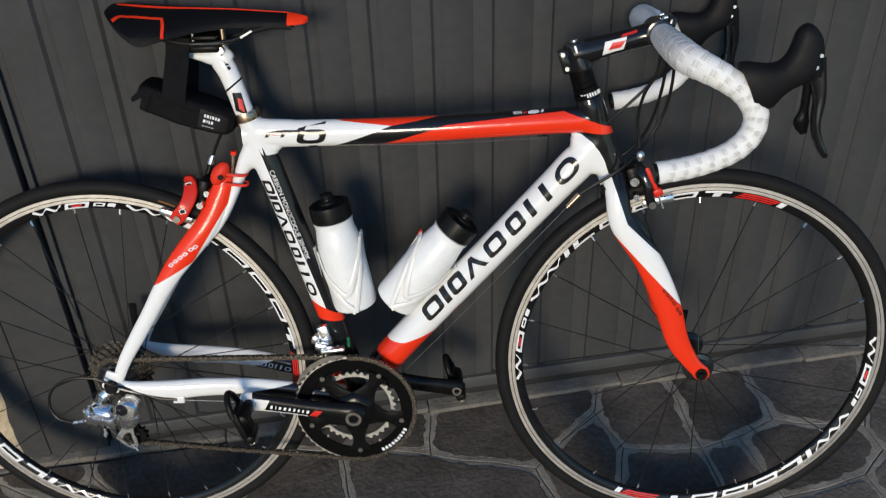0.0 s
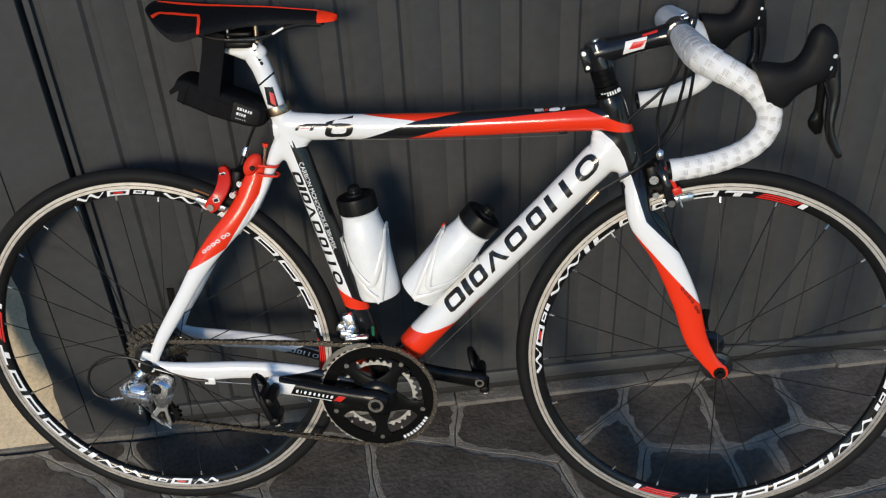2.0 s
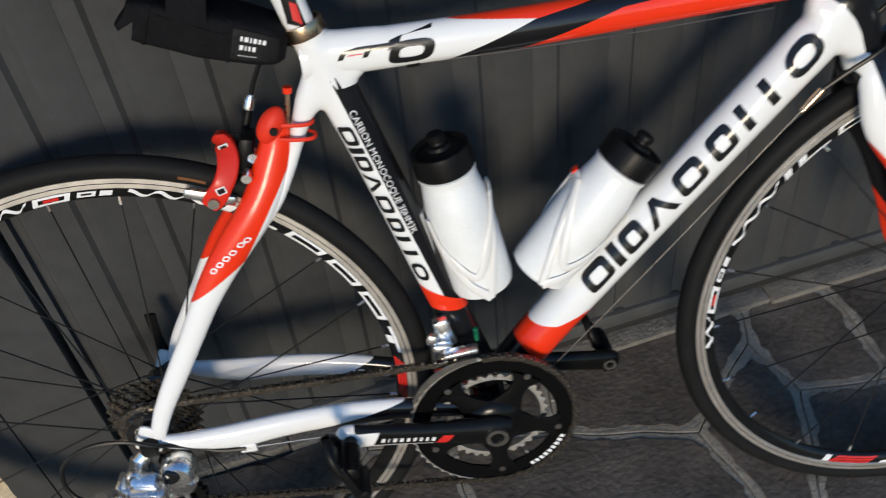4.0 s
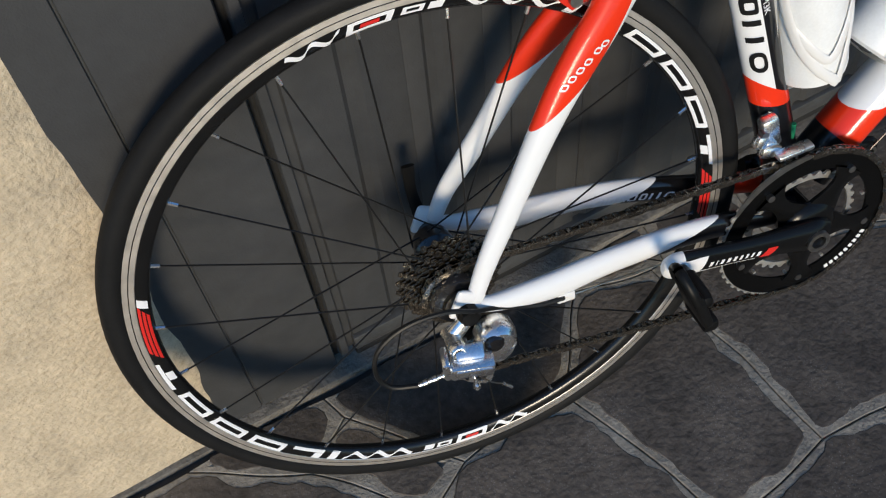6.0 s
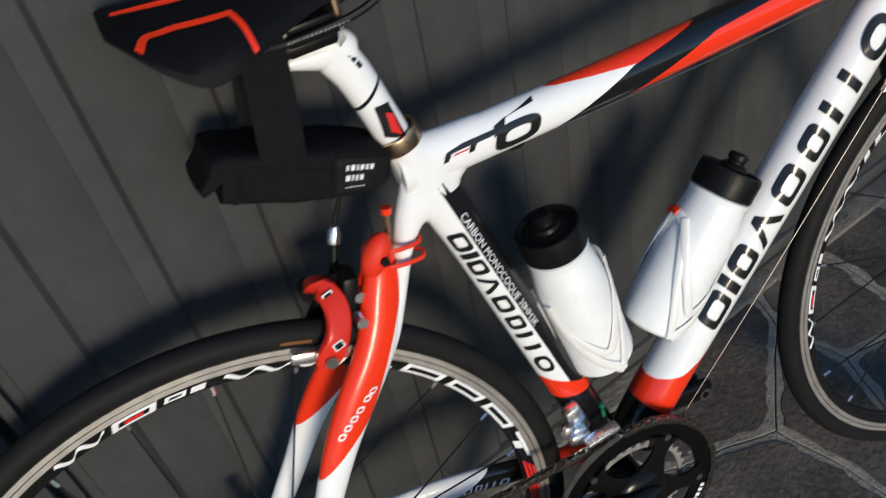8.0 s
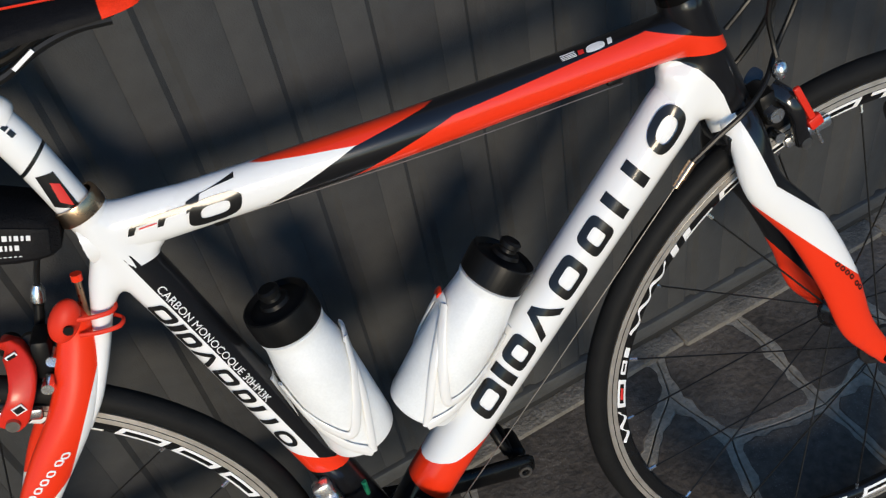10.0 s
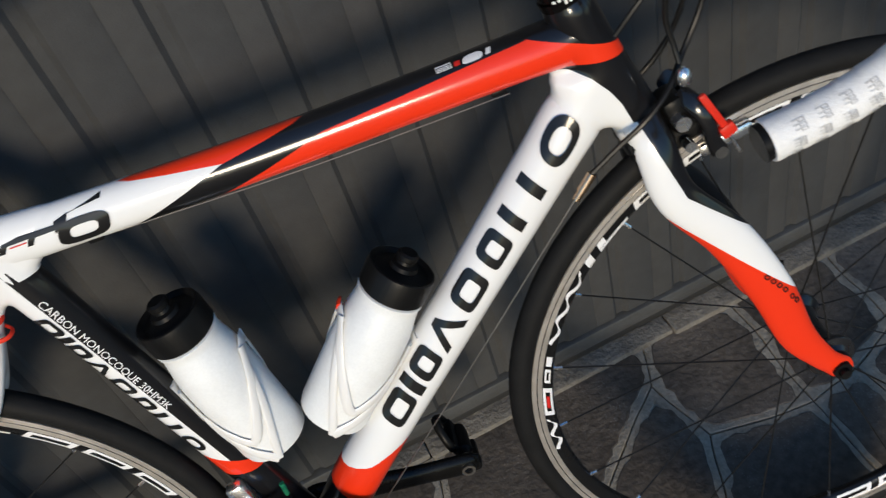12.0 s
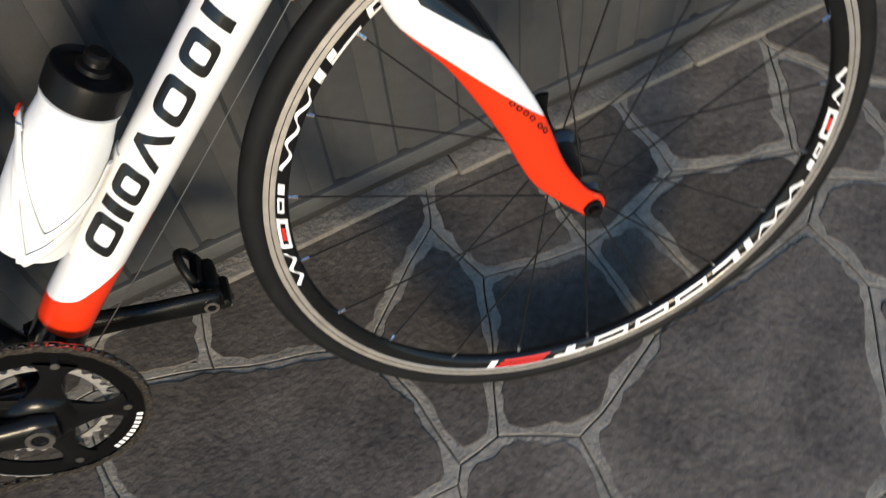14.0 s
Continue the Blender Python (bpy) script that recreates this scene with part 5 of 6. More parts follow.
OUTER = [(0.006, 0.262), (0.016, 0.266), (0.0234, 0.258), (0.0195, 0.246), (0.0185, 0.232), (0.0215, 0.218), (0.0225, 0.209), (0.0190, 0.2025), (0.0128, 0.2012), (0.002, 0.2075), (-0.008, 0.2155), (-0.0155, 0.2245), (-0.010, 0.233), (-0.001, 0.2415)]
INNER = [(0.004, 0.2345), (0.008, 0.2365), (0.0125, 0.2355), (0.0135, 0.2310), (0.0135, 0.2255), (0.0150, 0.2190), (0.0155, 0.2140), (0.0135, 0.2100), (0.0085, 0.2085), (0.0030, 0.2125), (0.0000, 0.2165), (-0.0045, 0.2215), (-0.0020, 0.2270), (0.0010, 0.2310)]
for y, name in ((-0.0600, "outer_cage"), (-0.0360, "inner_cage")):
    bm = bmesh.new()
    loops = [[bm.verts.new((x, y + d, z)) for x, z in edge] for edge, d in ((OUTER, 0.003), (OUTER, 0.0008), ([(0.9 * a[0] + 0.1 * b[0], 0.9 * a[1] + 0.1 * b[1]) for a, b in zip(OUTER, INNER)], 0.0), (INNER, 0.0), (INNER, 0.003))]
    for p, q in zip(loops, loops[1:] + loops[:1]):
        for k in range(14):
            j = (k + 1) % 14
            bm.faces.new((p[k], p[j], q[j], q[k]))
    bmesh.ops.recalc_face_normals(bm, faces=bm.faces[:])
    part(name, bm, M["alloy"], rd, "polished cage plate with a cut-out", smooth=False)
for x, z in ((0.012, 0.284), (0.018, 0.2215)):
    part("pulley", disc(bmesh.new(), (x, 0, z), -0.048, -0.040, 0.0190, 0.005, teeth=11, tooth=0.004), M["plastic"], rd)
bm = bmesh.new()
for k in range(6):
    a, b = (Vector((-0.0350, -0.0970, 0.2875)).lerp(Vector((-0.0645, -0.0944, 0.2815)), t) for t in (k / 6, (k + 0.8) / 6))
    rod(bm, a, b, (0.0034, 0.0026)[k % 2], 10)
part("barrel_adjuster", bm, M["alloy"], rd)
part("cable_loop", wire([(0.106, -0.0680, 0.3070), (0.080, -0.0690, 0.3100), (0.0595, -0.0690, 0.3170), (0.0307, -0.0720, 0.3310), (0.0080, -0.0800, 0.3445), (-0.0195, -0.082, 0.3585), (-0.0531, -0.083, 0.3605), (-0.0800, -0.0840, 0.3510), (-0.0968, -0.086, 0.3340), (-0.1010, -0.088, 0.3080), (-0.0900, -0.0910, 0.2880), (-0.0645, -0.0944, 0.2815)], 0.0026).bm(), M["cable"], rd)
part("inner_cable", wire([(0.108, -0.066, 0.305), (0.21, -0.050, 0.288), (0.3300, -0.035, 0.2617)], 0.0008, 3, 6).bm(), M["steel"], rd)
part("inner_cable", wire([(-0.0060, -0.1030, 0.2800), (0.0100, -0.0960, 0.2500), (0.0247, -0.0900, 0.2320)], 0.0008, 3, 6).bm(), M["steel"], rd)
bm = bmesh.new()
rod(bm, (0.0247, -0.0900, 0.2320), (0.0335, -0.0890, 0.2200), 0.0018, 10)
part("cable_end_cap", bm, M["alloy"], rd)
bm = bmesh.new()
lathe(bm, [(0.003, -0.0085), (0.0095, -0.0080), (0.0115, -0.0050), (0.0115, 0.0060), (0.008, 0.0080)], Matrix.Translation((0.0025, -0.0745, 0.3375)) @ Matrix.Rotation(radians(-90), 4, "X"), 8)
part("hanger_bolt", bm, M["plastic"], rd)

# front derailleur
fd = new("front_derailleur")
fd.parent = bike
bm = bmesh.new()
box(bm, (0.020, 0.016, 0.040), pose(0.3570, -0.022, 0.4012, 0, -14, 0), 0.005)
box(bm, (0.014, 0.012, 0.016), pose(0.3420, -0.030, 0.3974, 0, 20, 0), 0.004)
box(bm, (0.024, 0.012, 0.014), pose(0.3520, -0.034, 0.3852, 0, 10, 0), 0.004)
part("linkage", bm, M["alloy"], fd, "polished silver linkage")
bm = bmesh.new()
rows = []
for k in range(15):
    a = radians(97 + 3.7 * k)
    w0, w1 = 0.1068, 0.1078 + 0.0075 * math.sin(math.pi * (k + 2) / 17) ** 0.6
    rows.append([bm.verts.new((BB.x + r * math.cos(a), y, BB.z + r * math.sin(a))) for r, y in ((w0, -0.0545), (w1, -0.0545), (w1, -0.0530), (w0, -0.0530))])
for p, q in zip(rows, rows[1:]):
    for j in range(4):
        bm.faces.new((p[j], p[(j + 1) % 4], q[(j + 1) % 4], q[j]))
bm.faces.new(rows[0])
bm.faces.new(rows[-1][::-1])
bmesh.ops.recalc_face_normals(bm, faces=bm.faces[:])
part("outer_cage", bm, M["steel"], fd)
bm = bmesh.new()
box(bm, (0.040, 0.014, 0.006), pose(0.3721, -0.046, 0.3867, 0, -6, 0), 0.002)
part("cage_bridge", bm, M["alloy"], fd)
bm = bmesh.new()
rod(bm, (0.3450, -0.034, 0.4063), (0.3450, -0.026, 0.4064), 0.0042, 10)
rod(bm, (0.3520, -0.041, 0.3852), (0.3520, -0.034, 0.3852), 0.0035, 10)
part("screw", bm, M["steel"], fd)
bm = bmesh.new()
rod(bm, (0.3937, -0.012, 0.3905), (0.3936, -0.012, 0.3726), 0.0030, 10)
part("cable_end_cap", bm, mat("green_cap", (0.02, 0.22, 0.10), 0.4), bike, "small green cable end cap")

# ---- brakes ----
rear_brake = new("rear_brake")
rear_brake.parent = bike
NEAR_ARM = [(0.153, 0.022, 0.662, 0.0070, 0.006), (0.156, 0.013, 0.667, 0.0090, 0.007), (0.161, 0.000, 0.669, 0.0105, 0.007), (0.1640, -0.012, 0.660, 0.0110, 0.007), (0.1610, -0.022, 0.647, 0.0108, 0.006), (0.1530, -0.028, 0.634, 0.0105, 0.006), (0.1430, -0.028, 0.622, 0.0115, 0.005), (0.1350, -0.027, 0.614, 0.0085, 0.004)]
FAR_ARM = [(0.176, 0.004, 0.668, 0.0080, 0.006), (0.170, 0.020, 0.660, 0.0090, 0.007), (0.163, 0.028, 0.645, 0.0090, 0.006), (0.152, 0.029, 0.630, 0.0090, 0.005), (0.138, 0.028, 0.616, 0.0080, 0.004)]
part("caliper_arm", Tube(NEAR_ARM, 3, 20, 5.0).bm(), M["red_anodised"], rear_brake, "red brake arm")
part("caliper_arm", Tube(FAR_ARM).bm(), M["plastic"], rear_brake)
for s in (-1, 1):
    bm = bmesh.new()
    rod(bm, (0.1415, 0.037 * s, 0.6195), (0.1415, 0.018 * s, 0.6195), 0.0058, 14)
    part("pad_bolt", bm, M["steel"], rear_brake)
    bm = bmesh.new()
    box(bm, (0.054, 0.008, 0.012), pose(0.136, 0.0175 * s, 0.6190, 0, 20, 0), 0.003)
    part("pad_holder", bm, M["alloy"], rear_brake)
for x, y, z in ((0.1615, -0.0120, 0.6685), (0.1525, -0.0345, 0.6325)):
    bm = bmesh.new()
    box(bm, (0.010, 0.001, 0.008), pose(x, y, z, 0, -15, 0))
    part("small_bar", bm, M["decal_white"], rear_brake)
    bm = bmesh.new()
    box(bm, (0.0075, 0.001, 0.0055), pose(x, y - 0.0005, z, 0, -15, 0))
    part("small_bar", bm, M["decal"], rear_brake)
bm = bmesh.new()
rod(bm, (0.150, 0.018, 0.658), (0.150, 0.034, 0.658), 0.0085, 16)
part("knob", bm, M["plastic"], rear_brake)
bm = bmesh.new()
box(bm, (0.016, 0.032, 0.040), pose(0.180, 0.004, 0.655, 0, 15, 0), 0.005)
part("pivot_block", bm, M["plastic"], rear_brake)
for x, y, z in ((0.187, -0.012, 0.652), (0.179, -0.030, 0.639)):
    bm = bmesh.new()
    rod(bm, (x, y, z), (x, y + 0.016, z), 0.0052, 14)
    part("pivot_bolt", bm, M["alloy"], rear_brake)
bm = bmesh.new()
rod(bm, (0.176, 0.026, 0.658), (0.187, 0.031, 0.686), 0.0046, 12)
part("barrel", bm, M["plastic"], rear_brake)
bm = bmesh.new()
lathe(bm, [(0.0042, -0.008), (0.0062, -0.006), (0.0062, 0.004), (0.0035, 0.010)], Matrix.Translation((0.1900, 0.032, 0.694)) @ Euler((0, radians(20), 0)).to_matrix().to_4x4(), 16)
part("adjuster", bm, M["alloy"], rear_brake)
# thin bronze rod beside the seat stay, with a red ring at its top
bm = bmesh.new()
rod(bm, (0.2340, 0.000, 0.712), (0.2270, 0.000, 0.676), 0.0030, 10)
part("cable_guide", bm, M["bronze"], bike)
bm = bmesh.new()
rod(bm, (0.2355, 0.000, 0.7190), (0.2345, 0.000, 0.7130), 0.0048, 12)
part("guide_cap", bm, M["red"], bike)
part("brake_cable", wire([(0.1930, 0.0325, 0.702), (0.200, 0.031, 0.718), (0.214, 0.026, 0.742), (0.232, 0.016, 0.757), (0.246, 0.006, 0.760), (0.256, 0.0, 0.756)], 0.0025).bm(), M["cable"], bike)

front_brake = new("front_brake")
front_brake.parent = bike
for s in (-1, 1):
    arm = Tube([(0.8616, 0.014 * s, 0.6859, 0.009, 0.007), (0.8700, 0.027 * s, 0.6775, 0.0085, 0.007), (0.8770, 0.032 * s, 0.6593, 0.0070, 0.007), (0.8797, 0.032 * s, 0.6432, 0.0070, 0.006), (0.8853, 0.030 * s, 0.6292, 0.0080, 0.005)], power=3.0)
    part("caliper_arm", arm.bm(), M["black"], front_brake)
    bm = bmesh.new()
    box(bm, (0.050, 0.008, 0.012), pose(0.8970, 0.018 * s, 0.6305, 0, -12, 0), 0.003)
    part("pad_holder", bm, M["alloy"], front_brake)
    bm = bmesh.new()
    rod(bm, (0.8855, 0.036 * s, 0.6290), (0.8850, 0.020 * s, 0.6294), 0.0058, 14)
    part("pad_bolt", bm, M["steel"], front_brake)
bm = bmesh.new()
box(bm, (0.020, 0.034, 0.036), pose(0.8571, -0.008, 0.6700, 0, -18, 0), 0.006)
part("pivot_block", bm, M["plastic"], front_brake)
bm = bmesh.new()
rod(bm, (0.8559, -0.034, 0.6673), (0.8555, -0.022, 0.6676), 0.0072, 16)
rod(bm, (0.8613, -0.030, 0.6403), (0.8610, -0.020, 0.6405), 0.0052, 14)
part("pivot_bolt", bm, M["alloy"], front_brake)
bm = bmesh.new()
lathe(bm, [(0.0042, -0.008), (0.0064, -0.005), (0.0066, 0.002), (0.0050, 0.006), (0.0025, 0.008)], Matrix.Translation((0.8635, -0.025, 0.7070)), 16)
part("adjuster", bm, M["alloy"], front_brake)
bm = bmesh.new()
box(bm, (0.0070, 0.005, 0.042), pose(0.8813, -0.036, 0.6723, 0, -26, 0), 0.002)
box(bm, (0.014, 0.008, 0.012), pose(0.8920, -0.036, 0.6511, 0, -26, 0), 0.002)
part("release_lever", bm, M["red_anodised"], front_brake, "red quick-release lever")
bm = bmesh.new()
rod(bm, (0.8765, -0.034, 0.6854), (0.9025, -0.034, 0.6231), 0.0016, 8)
part("cable_tail", bm, M["alloy"], front_brake)

# far skewer levers
for centre, name in ((REAR, "rear"), (FRONT, "front")):
    bm = bmesh.new()
    y = 0.080 if name == "rear" else 0.066
    reach = 0.074 if name == "rear" else 0.052
    Tube([(centre.x, y, centre.z, 0.008, 0.005), (centre.x - 0.004, y + 0.004, centre.z + 0.5 * reach, 0.0065, 0.003), (centre.x - 0.003, y + 0.002, centre.z + reach, 0.0075, 0.003)], 5, 10).bm(bm)
    part("skewer_lever", bm, M["plastic"], bike)

# ---- bottle cages and bottles ----
def band(path, hw, ht):
    """A bent strap through (point, outward normal) pairs."""
    bm = bmesh.new()
    p = spline([tuple(a) for a, _ in path], 6)
    nn = spline([tuple(b) for _, b in path], 6)
    t = np.gradient(p, axis=0)
    rings = []
    for c, n, d in zip(p, nn, t):
        n, d = Vector(n).normalized(), Vector(d).normalized()
        s = n.cross(d).normalized()
        rings.append([bm.verts.new(Vector(c) + s * hw * math.cos(a) + n * ht * math.sin(a)) for a in (2 * math.pi * k / 10 for k in range(10))])
    for a, b in zip(rings, rings[1:]):
        for k in range(10):
            bm.faces.new((a[k], a[(k + 1) % 10], b[(k + 1) % 10], b[k]))
    bm.faces.new(rings[0][::-1])
    bm.faces.new(rings[-1])
    bmesh.ops.recalc_face_normals(bm, faces=bm.faces[:])
    return bm


def bottle_and_cage(foot, along, away, worn):
    """foot: middle of the bottle's bottom; along its axis; away: from the frame tube outwards."""
    ax, out = Vector(along).normalized(), Vector(away).normalized()
    near = Vector((0, -1, 0))
    m = Matrix.Translation(foot) @ Matrix((out, ax.cross(out), ax)).transposed().to_4x4()
    b = tagged(new("water_bottle"), "white plastic water bottle with a black screw cap", "bottle", "bottles on the frame")
    b.matrix_world = LEAN
    bm = bmesh.new()
    lathe(bm, [(0.020, 0.003), (0.031, 0.0), (0.0350, 0.003), (0.0365, 0.010), (0.0365, 0.103), (0.0362, 0.112), (0.0348, 0.125), (0.0325, 0.138), (0.0314, 0.146), (0.0310, 0.152), (0.0322, 0.154), (0.0325, 0.1565), (0.0305, 0.158)], m, 48)
    part("bottle_body", bm, M["bottle"], b)
    bm = bmesh.new()
    n, prof = 160, [(0.0312, 0.1582), (0.0330, 0.160), (0.0332, 0.180), (0.0322, 0.1850), (0.0305, 0.1858), (0.0285, 0.1845), (0.0260, 0.1822), (0.018, 0.1835), (0.012, 0.1862)]
    rings = [[bm.verts.new(m @ Vector(((r + (0.00006 if j in (1, 2) and k % 4 < 2 else 0)) * math.cos(2 * math.pi * k / n), (r + (0.00006 if j in (1, 2) and k % 4 < 2 else 0)) * math.sin(2 * math.pi * k / n), h))) for k in range(n)] for j, (r, h) in enumerate(prof)]
    for p, q in zip(rings, rings[1:]):
        for k in range(n):
            bm.faces.new((p[k], p[(k + 1) % n], q[(k + 1) % n], q[k]))
    bm.faces.new(rings[-1])
    bmesh.ops.recalc_face_normals(bm, faces=bm.faces[:])
    cap = part("cap", bm, M["plastic"], b, "black ribbed screw cap")
    bm = bmesh.new()
    lathe(bm, [(0.0150, 0.1860), (0.0135, 0.1895), (0.0092, 0.1910), (0.0086, 0.1940), (0.0104, 0.1955), (0.0104, 0.2000), (0.0080, 0.2020)], m, 28)
    part("spout", bm, M["plastic"], cap)
    cage = new("bottle_cage")
    cage.parent = bike

    def on(phi, h, r=0.0388):
        """phi: 0 at the tube, 90 on the near side, 180 outermost."""
        n = -out * math.cos(radians(phi)) + near * math.sin(radians(phi))
        return Vector(foot) + ax * h + n * r, n

    for s in (1, -1):
        part("cage_arm", band([on(22 * s, 0.112), on(30 * s, 0.085), on(45 * s, 0.055), on(68 * s, 0.028), on(88 * s, 0.012), on(98 * s, 0.004)], 0.0055, 0.0016), M["cage"], cage)
        part("cage_arm", band([on(30 * s, 0.080), on(58 * s, 0.055), on(85 * s, 0.036), on(110 * s, 0.058), on(140 * s, 0.092), on(158 * s, 0.114), on(165 * s, 0.124, 0.040)], 0.0050, 0.0016), M["cage"], cage)
        part("cage_arm", band([on(98 * s, 0.004), on(112 * s, 0.030), on(135 * s, 0.070), on(158 * s, 0.112)], 0.0042, 0.0015), M["cage"], cage)
    part("cage_back", band([on(0, 0.0, 0.041), on(0, 0.04, 0.0405), on(0, 0.08, 0.0405), on(0, 0.118, 0.041)], 0.012, 0.0022), M["cage"], cage)
    part("cage_foot", band([on(0, 0.004, 0.041), on(0, -0.004, 0.030), on(0, -0.006, 0.0), on(180, -0.003, 0.022)], 0.011, 0.0018), M["cage"], cage)
    part("cage_top", band([on(160, 0.118), on(180, 0.124), on(200, 0.118)], 0.0060, 0.0018), M["cage"], cage)
    if worn:
        part("red_tab", band([on(182, 0.125, 0.0405), on(192, 0.1265, 0.0408), on(204, 0.122, 0.0405)], 0.0045, 0.0020), M["red"], cage, "small red tab")


bottle_and_cage((0.4100, 0, 0.4470), (-0.178, 0, 0.984), (0.984, 0, 0.178), False)
bottle_and_cage((0.4735, 0, 0.4525), (0.632, 0, 0.775), (-0.775, 0, 0.632), True)

# ---- saddle bag and rear light ----
bag = tagged(new("saddle_bag"), "small black fabric saddle bag strapped under the saddle", "bag")
bag.matrix_world = LEAN
bt = Tube([(0.1165, 0, 0.8140, 0.0190, 0.034), (0.1195, 0, 0.8130, 0.0203, 0.0355), (0.143, 0, 0.8030, 0.0212, 0.036), (0.175, 0, 0.7905, 0.0218, 0.036), (0.205, 0, 0.7800, 0.0212, 0.034), (0.234, 0, 0.7690, 0.0185, 0.030), (0.245, 0, 0.7650, 0.012, 0.022)], 8, 40, power=6.0)
bm = bt.bm()
for v in bm.verts:
    v.co += Vector(noise.noise_vector(v.co * 45)) * 0.0010 + Vector(noise.noise_vector(v.co * 14)) * 0.0016
part("bag_body", bm, M["fabric"], bag)
for d in (0.012, 0.086):
    part("seam", band([(Vector(bt.at(d, h, 0.0012)), Vector((0, -1, 0.4 * h))) for h in (-0.92, -0.6, 0, 0.6, 0.92)], 0.0020, 0.0008), M["fabric"], bag)
for h in (0.35,):
    bm = bmesh.new()
    for k in range(26):
        a, b_ = bt.at(0.018 + 0.003 * k, h + 0.25 - 0.012 * k, 0.0012), bt.at(0.0195 + 0.003 * k, h + 0.25 - 0.012 * k, 0.0012)
        rod(bm, a, b_, 0.0011, 5)
    part("zip", bm, M["cable"], bag)
lab = part("label_patch", bt.patch(bmesh.new(), [(0.088, -0.66), (0.131, -0.60), (0.131, 0.66), (0.088, 0.70)], 6, 8, lift=0.0016), M["leather"], bag, "small label with pale print")
for h0, h1, ws in ((0.22, 0.44, (0.002, 0.0035, 0.0015, 0.003, 0.002, 0.003)), (-0.18, 0.04, (0.0035, 0.0015, 0.002, 0.003)), (-0.46, -0.42, (0.002, 0.002, 0.002, 0.002, 0.002))):
    bars(bt, 0.0955, ws, 0.0016, h0, h1, 0, "decal_white", lab, "small_bar", lift=0.0024)
for s in (-1, 1):
    for x0, x1 in ((0.170, 0.168),):
        part("strap", band([(Vector((0.180, 0.022 * s, 0.900)), Vector((0, s, 0.1))), (Vector((0.176, 0.026 * s, 0.870)), Vector((0, s, 0.1))), (Vector((0.170, 0.033 * s, 0.838)), Vector((0, s, 0.2))), (Vector((0.164, 0.037 * s, 0.805)), Vector((0, s, 0.0)))], 0.0175, 0.0012), M["fabric"], bag, "ribbed black strap")

light = tagged(new("rear_light"), "small red silicone rear light strapped to the seat stay", "bicycle light")
light.matrix_world = LEAN
lm = Matrix.Translation((0.2125, -0.011, 0.686)) @ Euler((0, radians(35), 0)).to_matrix().to_4x4()
bm = bmesh.new()
bmesh.ops.create_uvsphere(bm, u_segments=24, v_segments=16, radius=1.0, matrix=lm @ Matrix.Diagonal((0.0125, 0.0115, 0.0215, 1)))
for v in bm.verts:
    if v.co.y > -0.003:
        v.co.y = -0.003
part("light_body", bm, M["light_red"], light)
bm = bmesh.new()
rod(bm, lm @ Vector((0.004, -0.0140, 0.0)), lm @ Vector((0.004, -0.0115, 0.0)), 0.0042, 16)
part("lens", bm, M["plastic"], light)
for dz in (0.006, -0.010):
    q = Vector((0.2170, -0.008, 0.681 + dz))
    part("strap", band([(q + Vector((0.002, -0.008, 0)), Vector((0, -1, 0))), (q + Vector((0.018, -0.010, -0.002)), Vector((0.2, -1, 0))), (q + Vector((0.034, -0.007, -0.004)), Vector((0.6, -1, 0))), (q + Vector((0.037, 0.004, -0.004)), Vector((1, 0, 0))), (q + Vector((0.026, 0.016, -0.004)), Vector((0.3, 1, 0)))], 0.0022, 0.0016), M["light_red"], light)

# ---- crazy paving: every slab a piece of its own on the mortar bed ----
# sites of the slabs (x, y, weight): a slab holds the ground nearest to its site
SITES = [(0.507, 0.037, 0.0198), (0.562, 0.368, 0.0456), (0.959, -0.170, -0.0340), (0.534, -0.159, -0.0051), (1.218, -0.142, 0.0359), (1.254, -0.307, 0.0219), (0.846, 0.143, -0.0274), (1.065, 0.079, -0.0001),
         (1.060, 0.241, -0.0055), (1.073, 0.243, -0.0051), (1.149, 0.097, 0.0011), (1.131, 0.092, 0.0024), (1.169, 0.254, -0.0260), (1.476, 0.154, -0.0758), (1.380, -0.118, 0.0024), (1.340, -0.190, 0.0255), (0.550, 0.368, 0.0447),
         (0.455, 0.024, 0.0087), (0.519, -0.163, -0.0052), (0.452, 0.362, 0.0152), (0.073, -0.175, -0.0393), (-0.062, 0.322, 0.0241), (-0.187, 0.174, -0.0222), (-0.254, 0.231, -0.0038), (-0.360, -0.045, -0.0049), (-0.273, -0.209, -0.0059),
         (1.626, 0.022, -0.05), (1.510, -0.182, -0.0037), (1.706, 0.188, -0.06)]
known = list(SITES)
PALE = (2, 4, 5, 12, 13, 14, 15, 27)
rng = random.Random(11)
for i in range(-7, 14):
    for j in range(-11, 5):
        x, y = 0.31 * i + rng.uniform(-0.1, 0.1), 0.29 * j + 0.1 + rng.uniform(-0.1, 0.1)
        if min((x - a) ** 2 + (y - b) ** 2 - w for a, b, w in known) > 0.055 and (y < -0.45 or not 0.0 < x < 1.65):
            SITES.append((x, y, 0.0))


def cut(poly, nx, ny, d):
    """The part of a polygon where nx * x + ny * y <= d."""
    out = []
    for (ax, ay), (bx, by) in zip(poly, poly[1:] + poly[:1]):
        fa, fb = nx * ax + ny * ay - d, nx * bx + ny * by - d
        if fa <= 0:
            out.append((ax, ay))
        if (fa < 0) != (fb < 0):
            t = fa / (fa - fb)
            out.append((ax + (bx - ax) * t, ay + (by - ay) * t))
    return out


slope = math.atan(0.191)
edge_n = (-math.sin(slope), math.cos(slope))
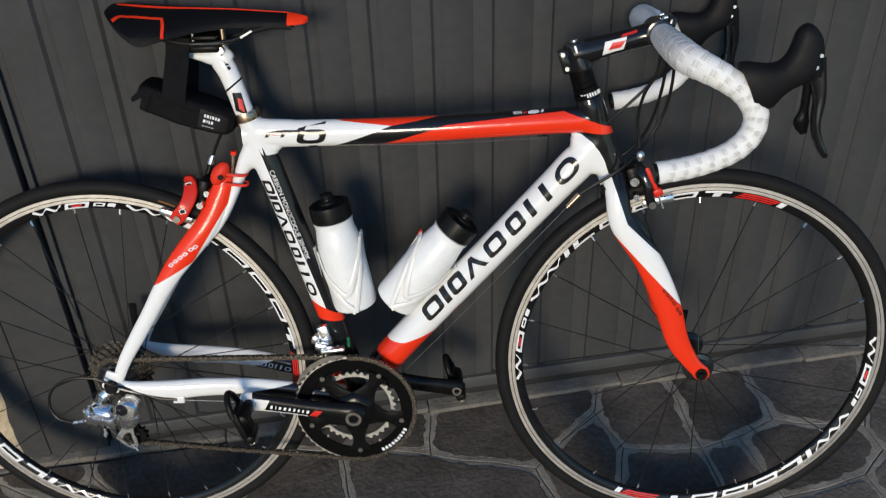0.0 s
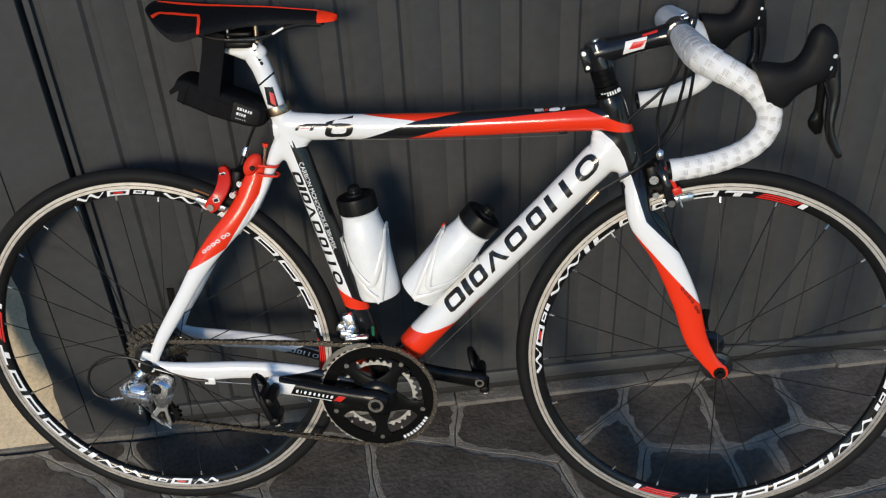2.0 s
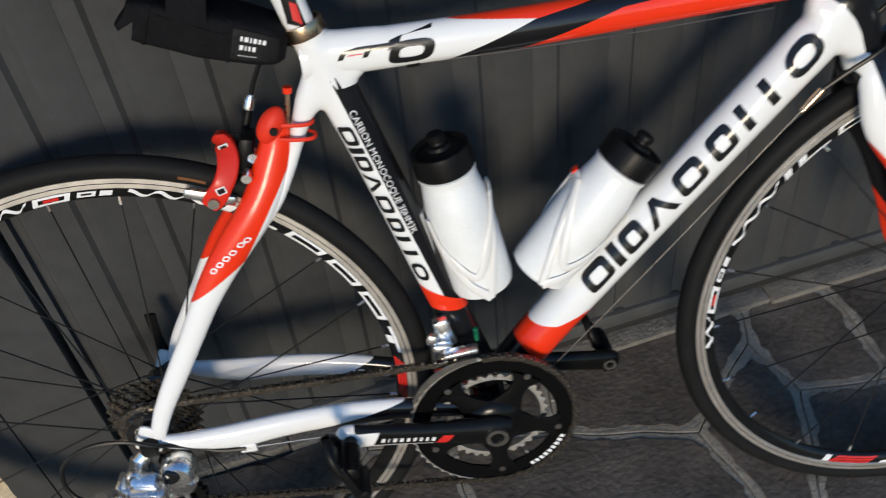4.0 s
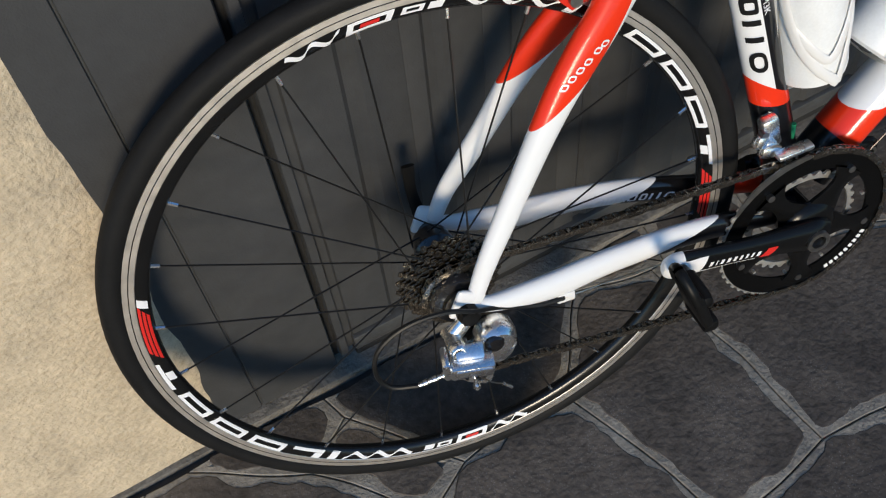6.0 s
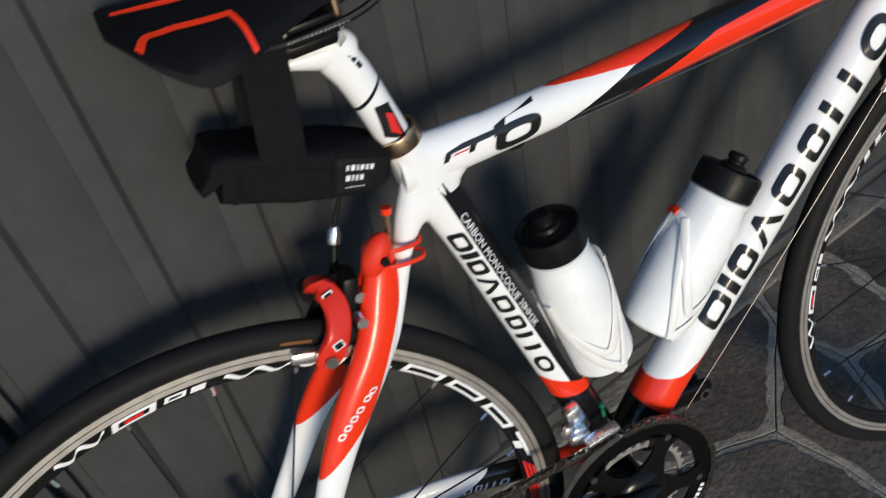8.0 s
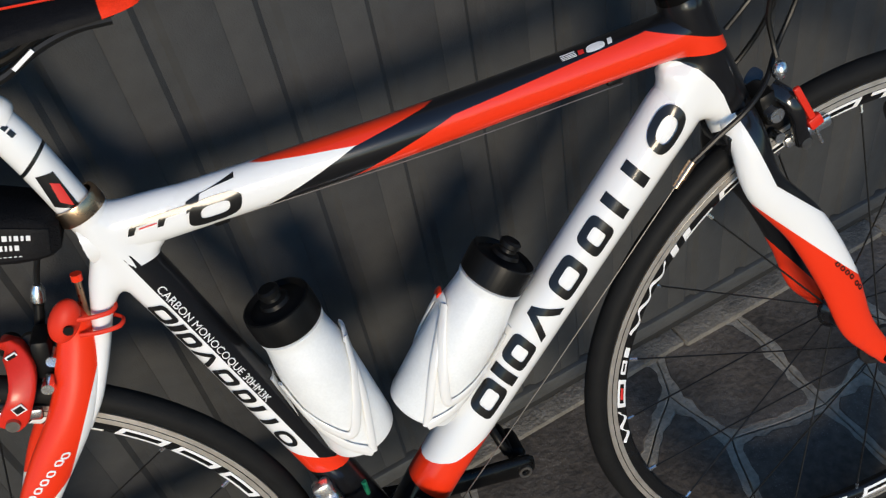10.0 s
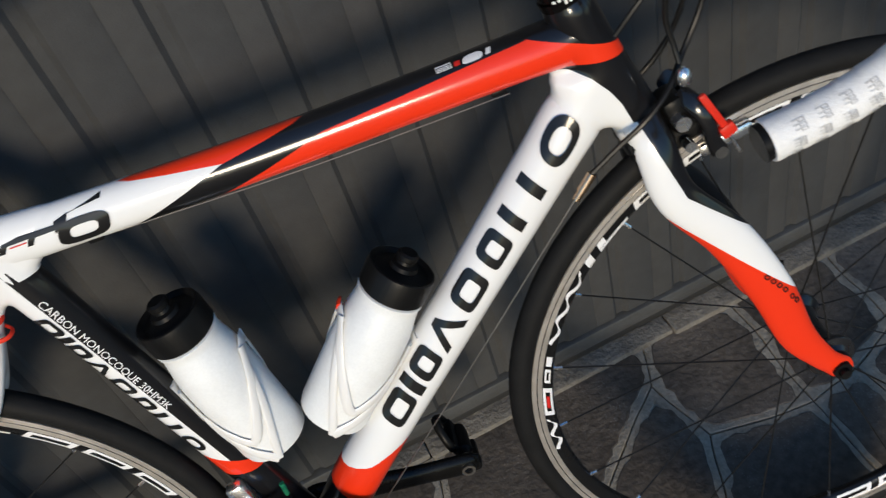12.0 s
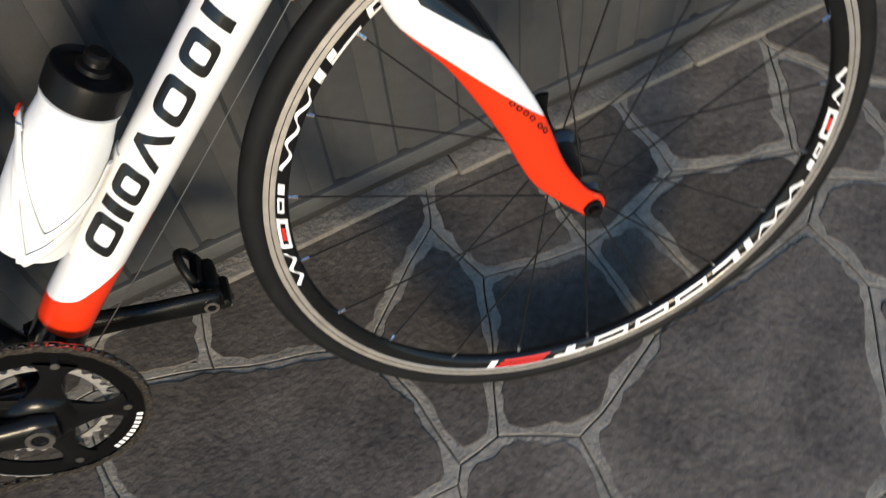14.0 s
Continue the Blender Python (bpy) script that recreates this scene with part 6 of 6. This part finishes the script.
edge_d = edge_n[1] * 0.213 - 0.026


def waver(x, y):
    """Joints do not run straight: one field moves both sides of a joint alike."""
    p = Vector((x * 9, y * 9, 3.0))
    return x + 0.010 * noise.noise(p), y + 0.010 * noise.noise(p + Vector((7, 3, 1)))


def outline(cell, step=0.012):
    line = []
    for (ax, ay), (bx, by) in zip(cell, cell[1:] + cell[:1]):
        n = max(1, int(math.hypot(bx - ax, by - ay) / step))
        line += [(ax + (bx - ax) * t / n, ay + (by - ay) * t / n) for t in range(n)]
    return line


def soften(line, times):
    for _ in range(times):
        line = [((line[i - 1][0] + 2 * p[0] + line[(i + 1) % len(line)][0]) / 4, (line[i - 1][1] + 2 * p[1] + line[(i + 1) % len(line)][1]) / 4) for i, p in enumerate(line)]
    return line


def inward(p, q, d):
    w = math.hypot(p[0] - q[0], p[1] - q[1]) + 1e-6
    return p[0] + (q[0] - p[0]) / w * d, p[1] + (q[1] - p[1]) / w * d


def plate_of(bm, line, mid, z_low, z_top, lip, inset, sunk=False):
    """A flat piece with a small worn edge; z_top is a function of the place."""
    low = [bm.verts.new((x, y, z_low)) for x, y in line]
    rim = [bm.verts.new((x, y, z_top(x, y) - lip)) for x, y in line]
    top = [bm.verts.new((*inward((x, y), mid, inset), z_top(x, y))) for x, y in line]
    for i in range(len(line)):
        j = (i + 1) % len(line)
        bm.faces.new((low[i], low[j], rim[j], rim[i]))
        bm.faces.new((rim[i], rim[j], top[j], top[i]))
    if sunk:
        # under a slab the bed lies lower
        for deep, z in ((0.022, None), (0.034, -0.006)):
            core = [bm.verts.new((*inward((x, y), mid, min(deep, 20 * deep * math.hypot(x - mid[0], y - mid[1]))), z or z_top(x, y))) for x, y in line]
            for i in range(len(line)):
                j = (i + 1) % len(line)
                bm.faces.new((top[i], top[j], core[j], core[i]))
            top = core
    bm.faces.new(top)


def cell_of(k, half):
    px, py, pw = SITES[k]
    cell = [(px - 0.6, py - 0.6), (px + 0.6, py - 0.6), (px + 0.6, py + 0.6), (px - 0.6, py + 0.6)]
    for j, (qx, qy, qw) in enumerate(SITES):
        if j != k and cell and (qx - px) ** 2 + (qy - py) ** 2 < 3.0:
            cell = cut(cell, 2 * (qx - px), 2 * (qy - py), qx**2 + qy**2 - qw - px**2 - py**2 + pw - 2 * half * math.hypot(qx - px, qy - py))
    return cut(cell, *edge_n, edge_d) if cell else cell


paving = tagged(new("pavement"), "crazy paving of dark grey porphyry slabs with pale mortar joints", "pavement", kind="structure")
mortar = bmesh.new()
for k, (px, py, pw) in enumerate(SITES):
    bed = cell_of(k, 0.0009)
    if len(bed) > 2:
        line = [waver(x, y) for x, y in outline(bed, 0.02)]
        mid = (sum(p[0] for p in line) / len(line), sum(p[1] for p in line) / len(line))
        plate_of(mortar, line, mid, -0.02, lambda x, y: -0.0019 + 0.0009 * noise.noise(Vector((x * 14, y * 14, 8.0))), 0.0012, 0.0015, True)
    cell = cell_of(k, 0.0105)
    if len(cell) < 3:
        continue
    line = [waver(x, y) for x, y in soften(outline(cell), 3)]
    mid = (sum(p[0] for p in line) / len(line), sum(p[1] for p in line) / len(line))
    # the broken edges wander and the mortar laps over them
    line = [inward((x, y), mid, 0.010 * noise.noise(Vector((x * 22 + k, y * 22, 1.0))) + 0.006 * noise.noise(Vector((x * 75, y * 75, 2.0 + k)))) for x, y in line]
    h = 0.0012 * noise.noise(Vector((px * 3, py * 3, 5.0)))
    tx, ty = rng.uniform(-0.004, 0.004), rng.uniform(-0.004, 0.004)
    bm = bmesh.new()
    plate_of(bm, line, mid, -0.014, lambda x, y: h * 0.5 - 0.0009 + tx * (x - mid[0]) + ty * (y - mid[1]), 0.0015, 0.0020)
    bmesh.ops.recalc_face_normals(bm, faces=bm.faces[:])
    part("slab", bm, M["stone_pale" if k in PALE else "stone"], paving, smooth=False)
bmesh.ops.recalc_face_normals(mortar, faces=mortar.faces[:])
tagged(part("mortar_joint", mortar, M["mortar"], paving, "pale grey mortar with a tooled line", smooth=False), kind="stuff")
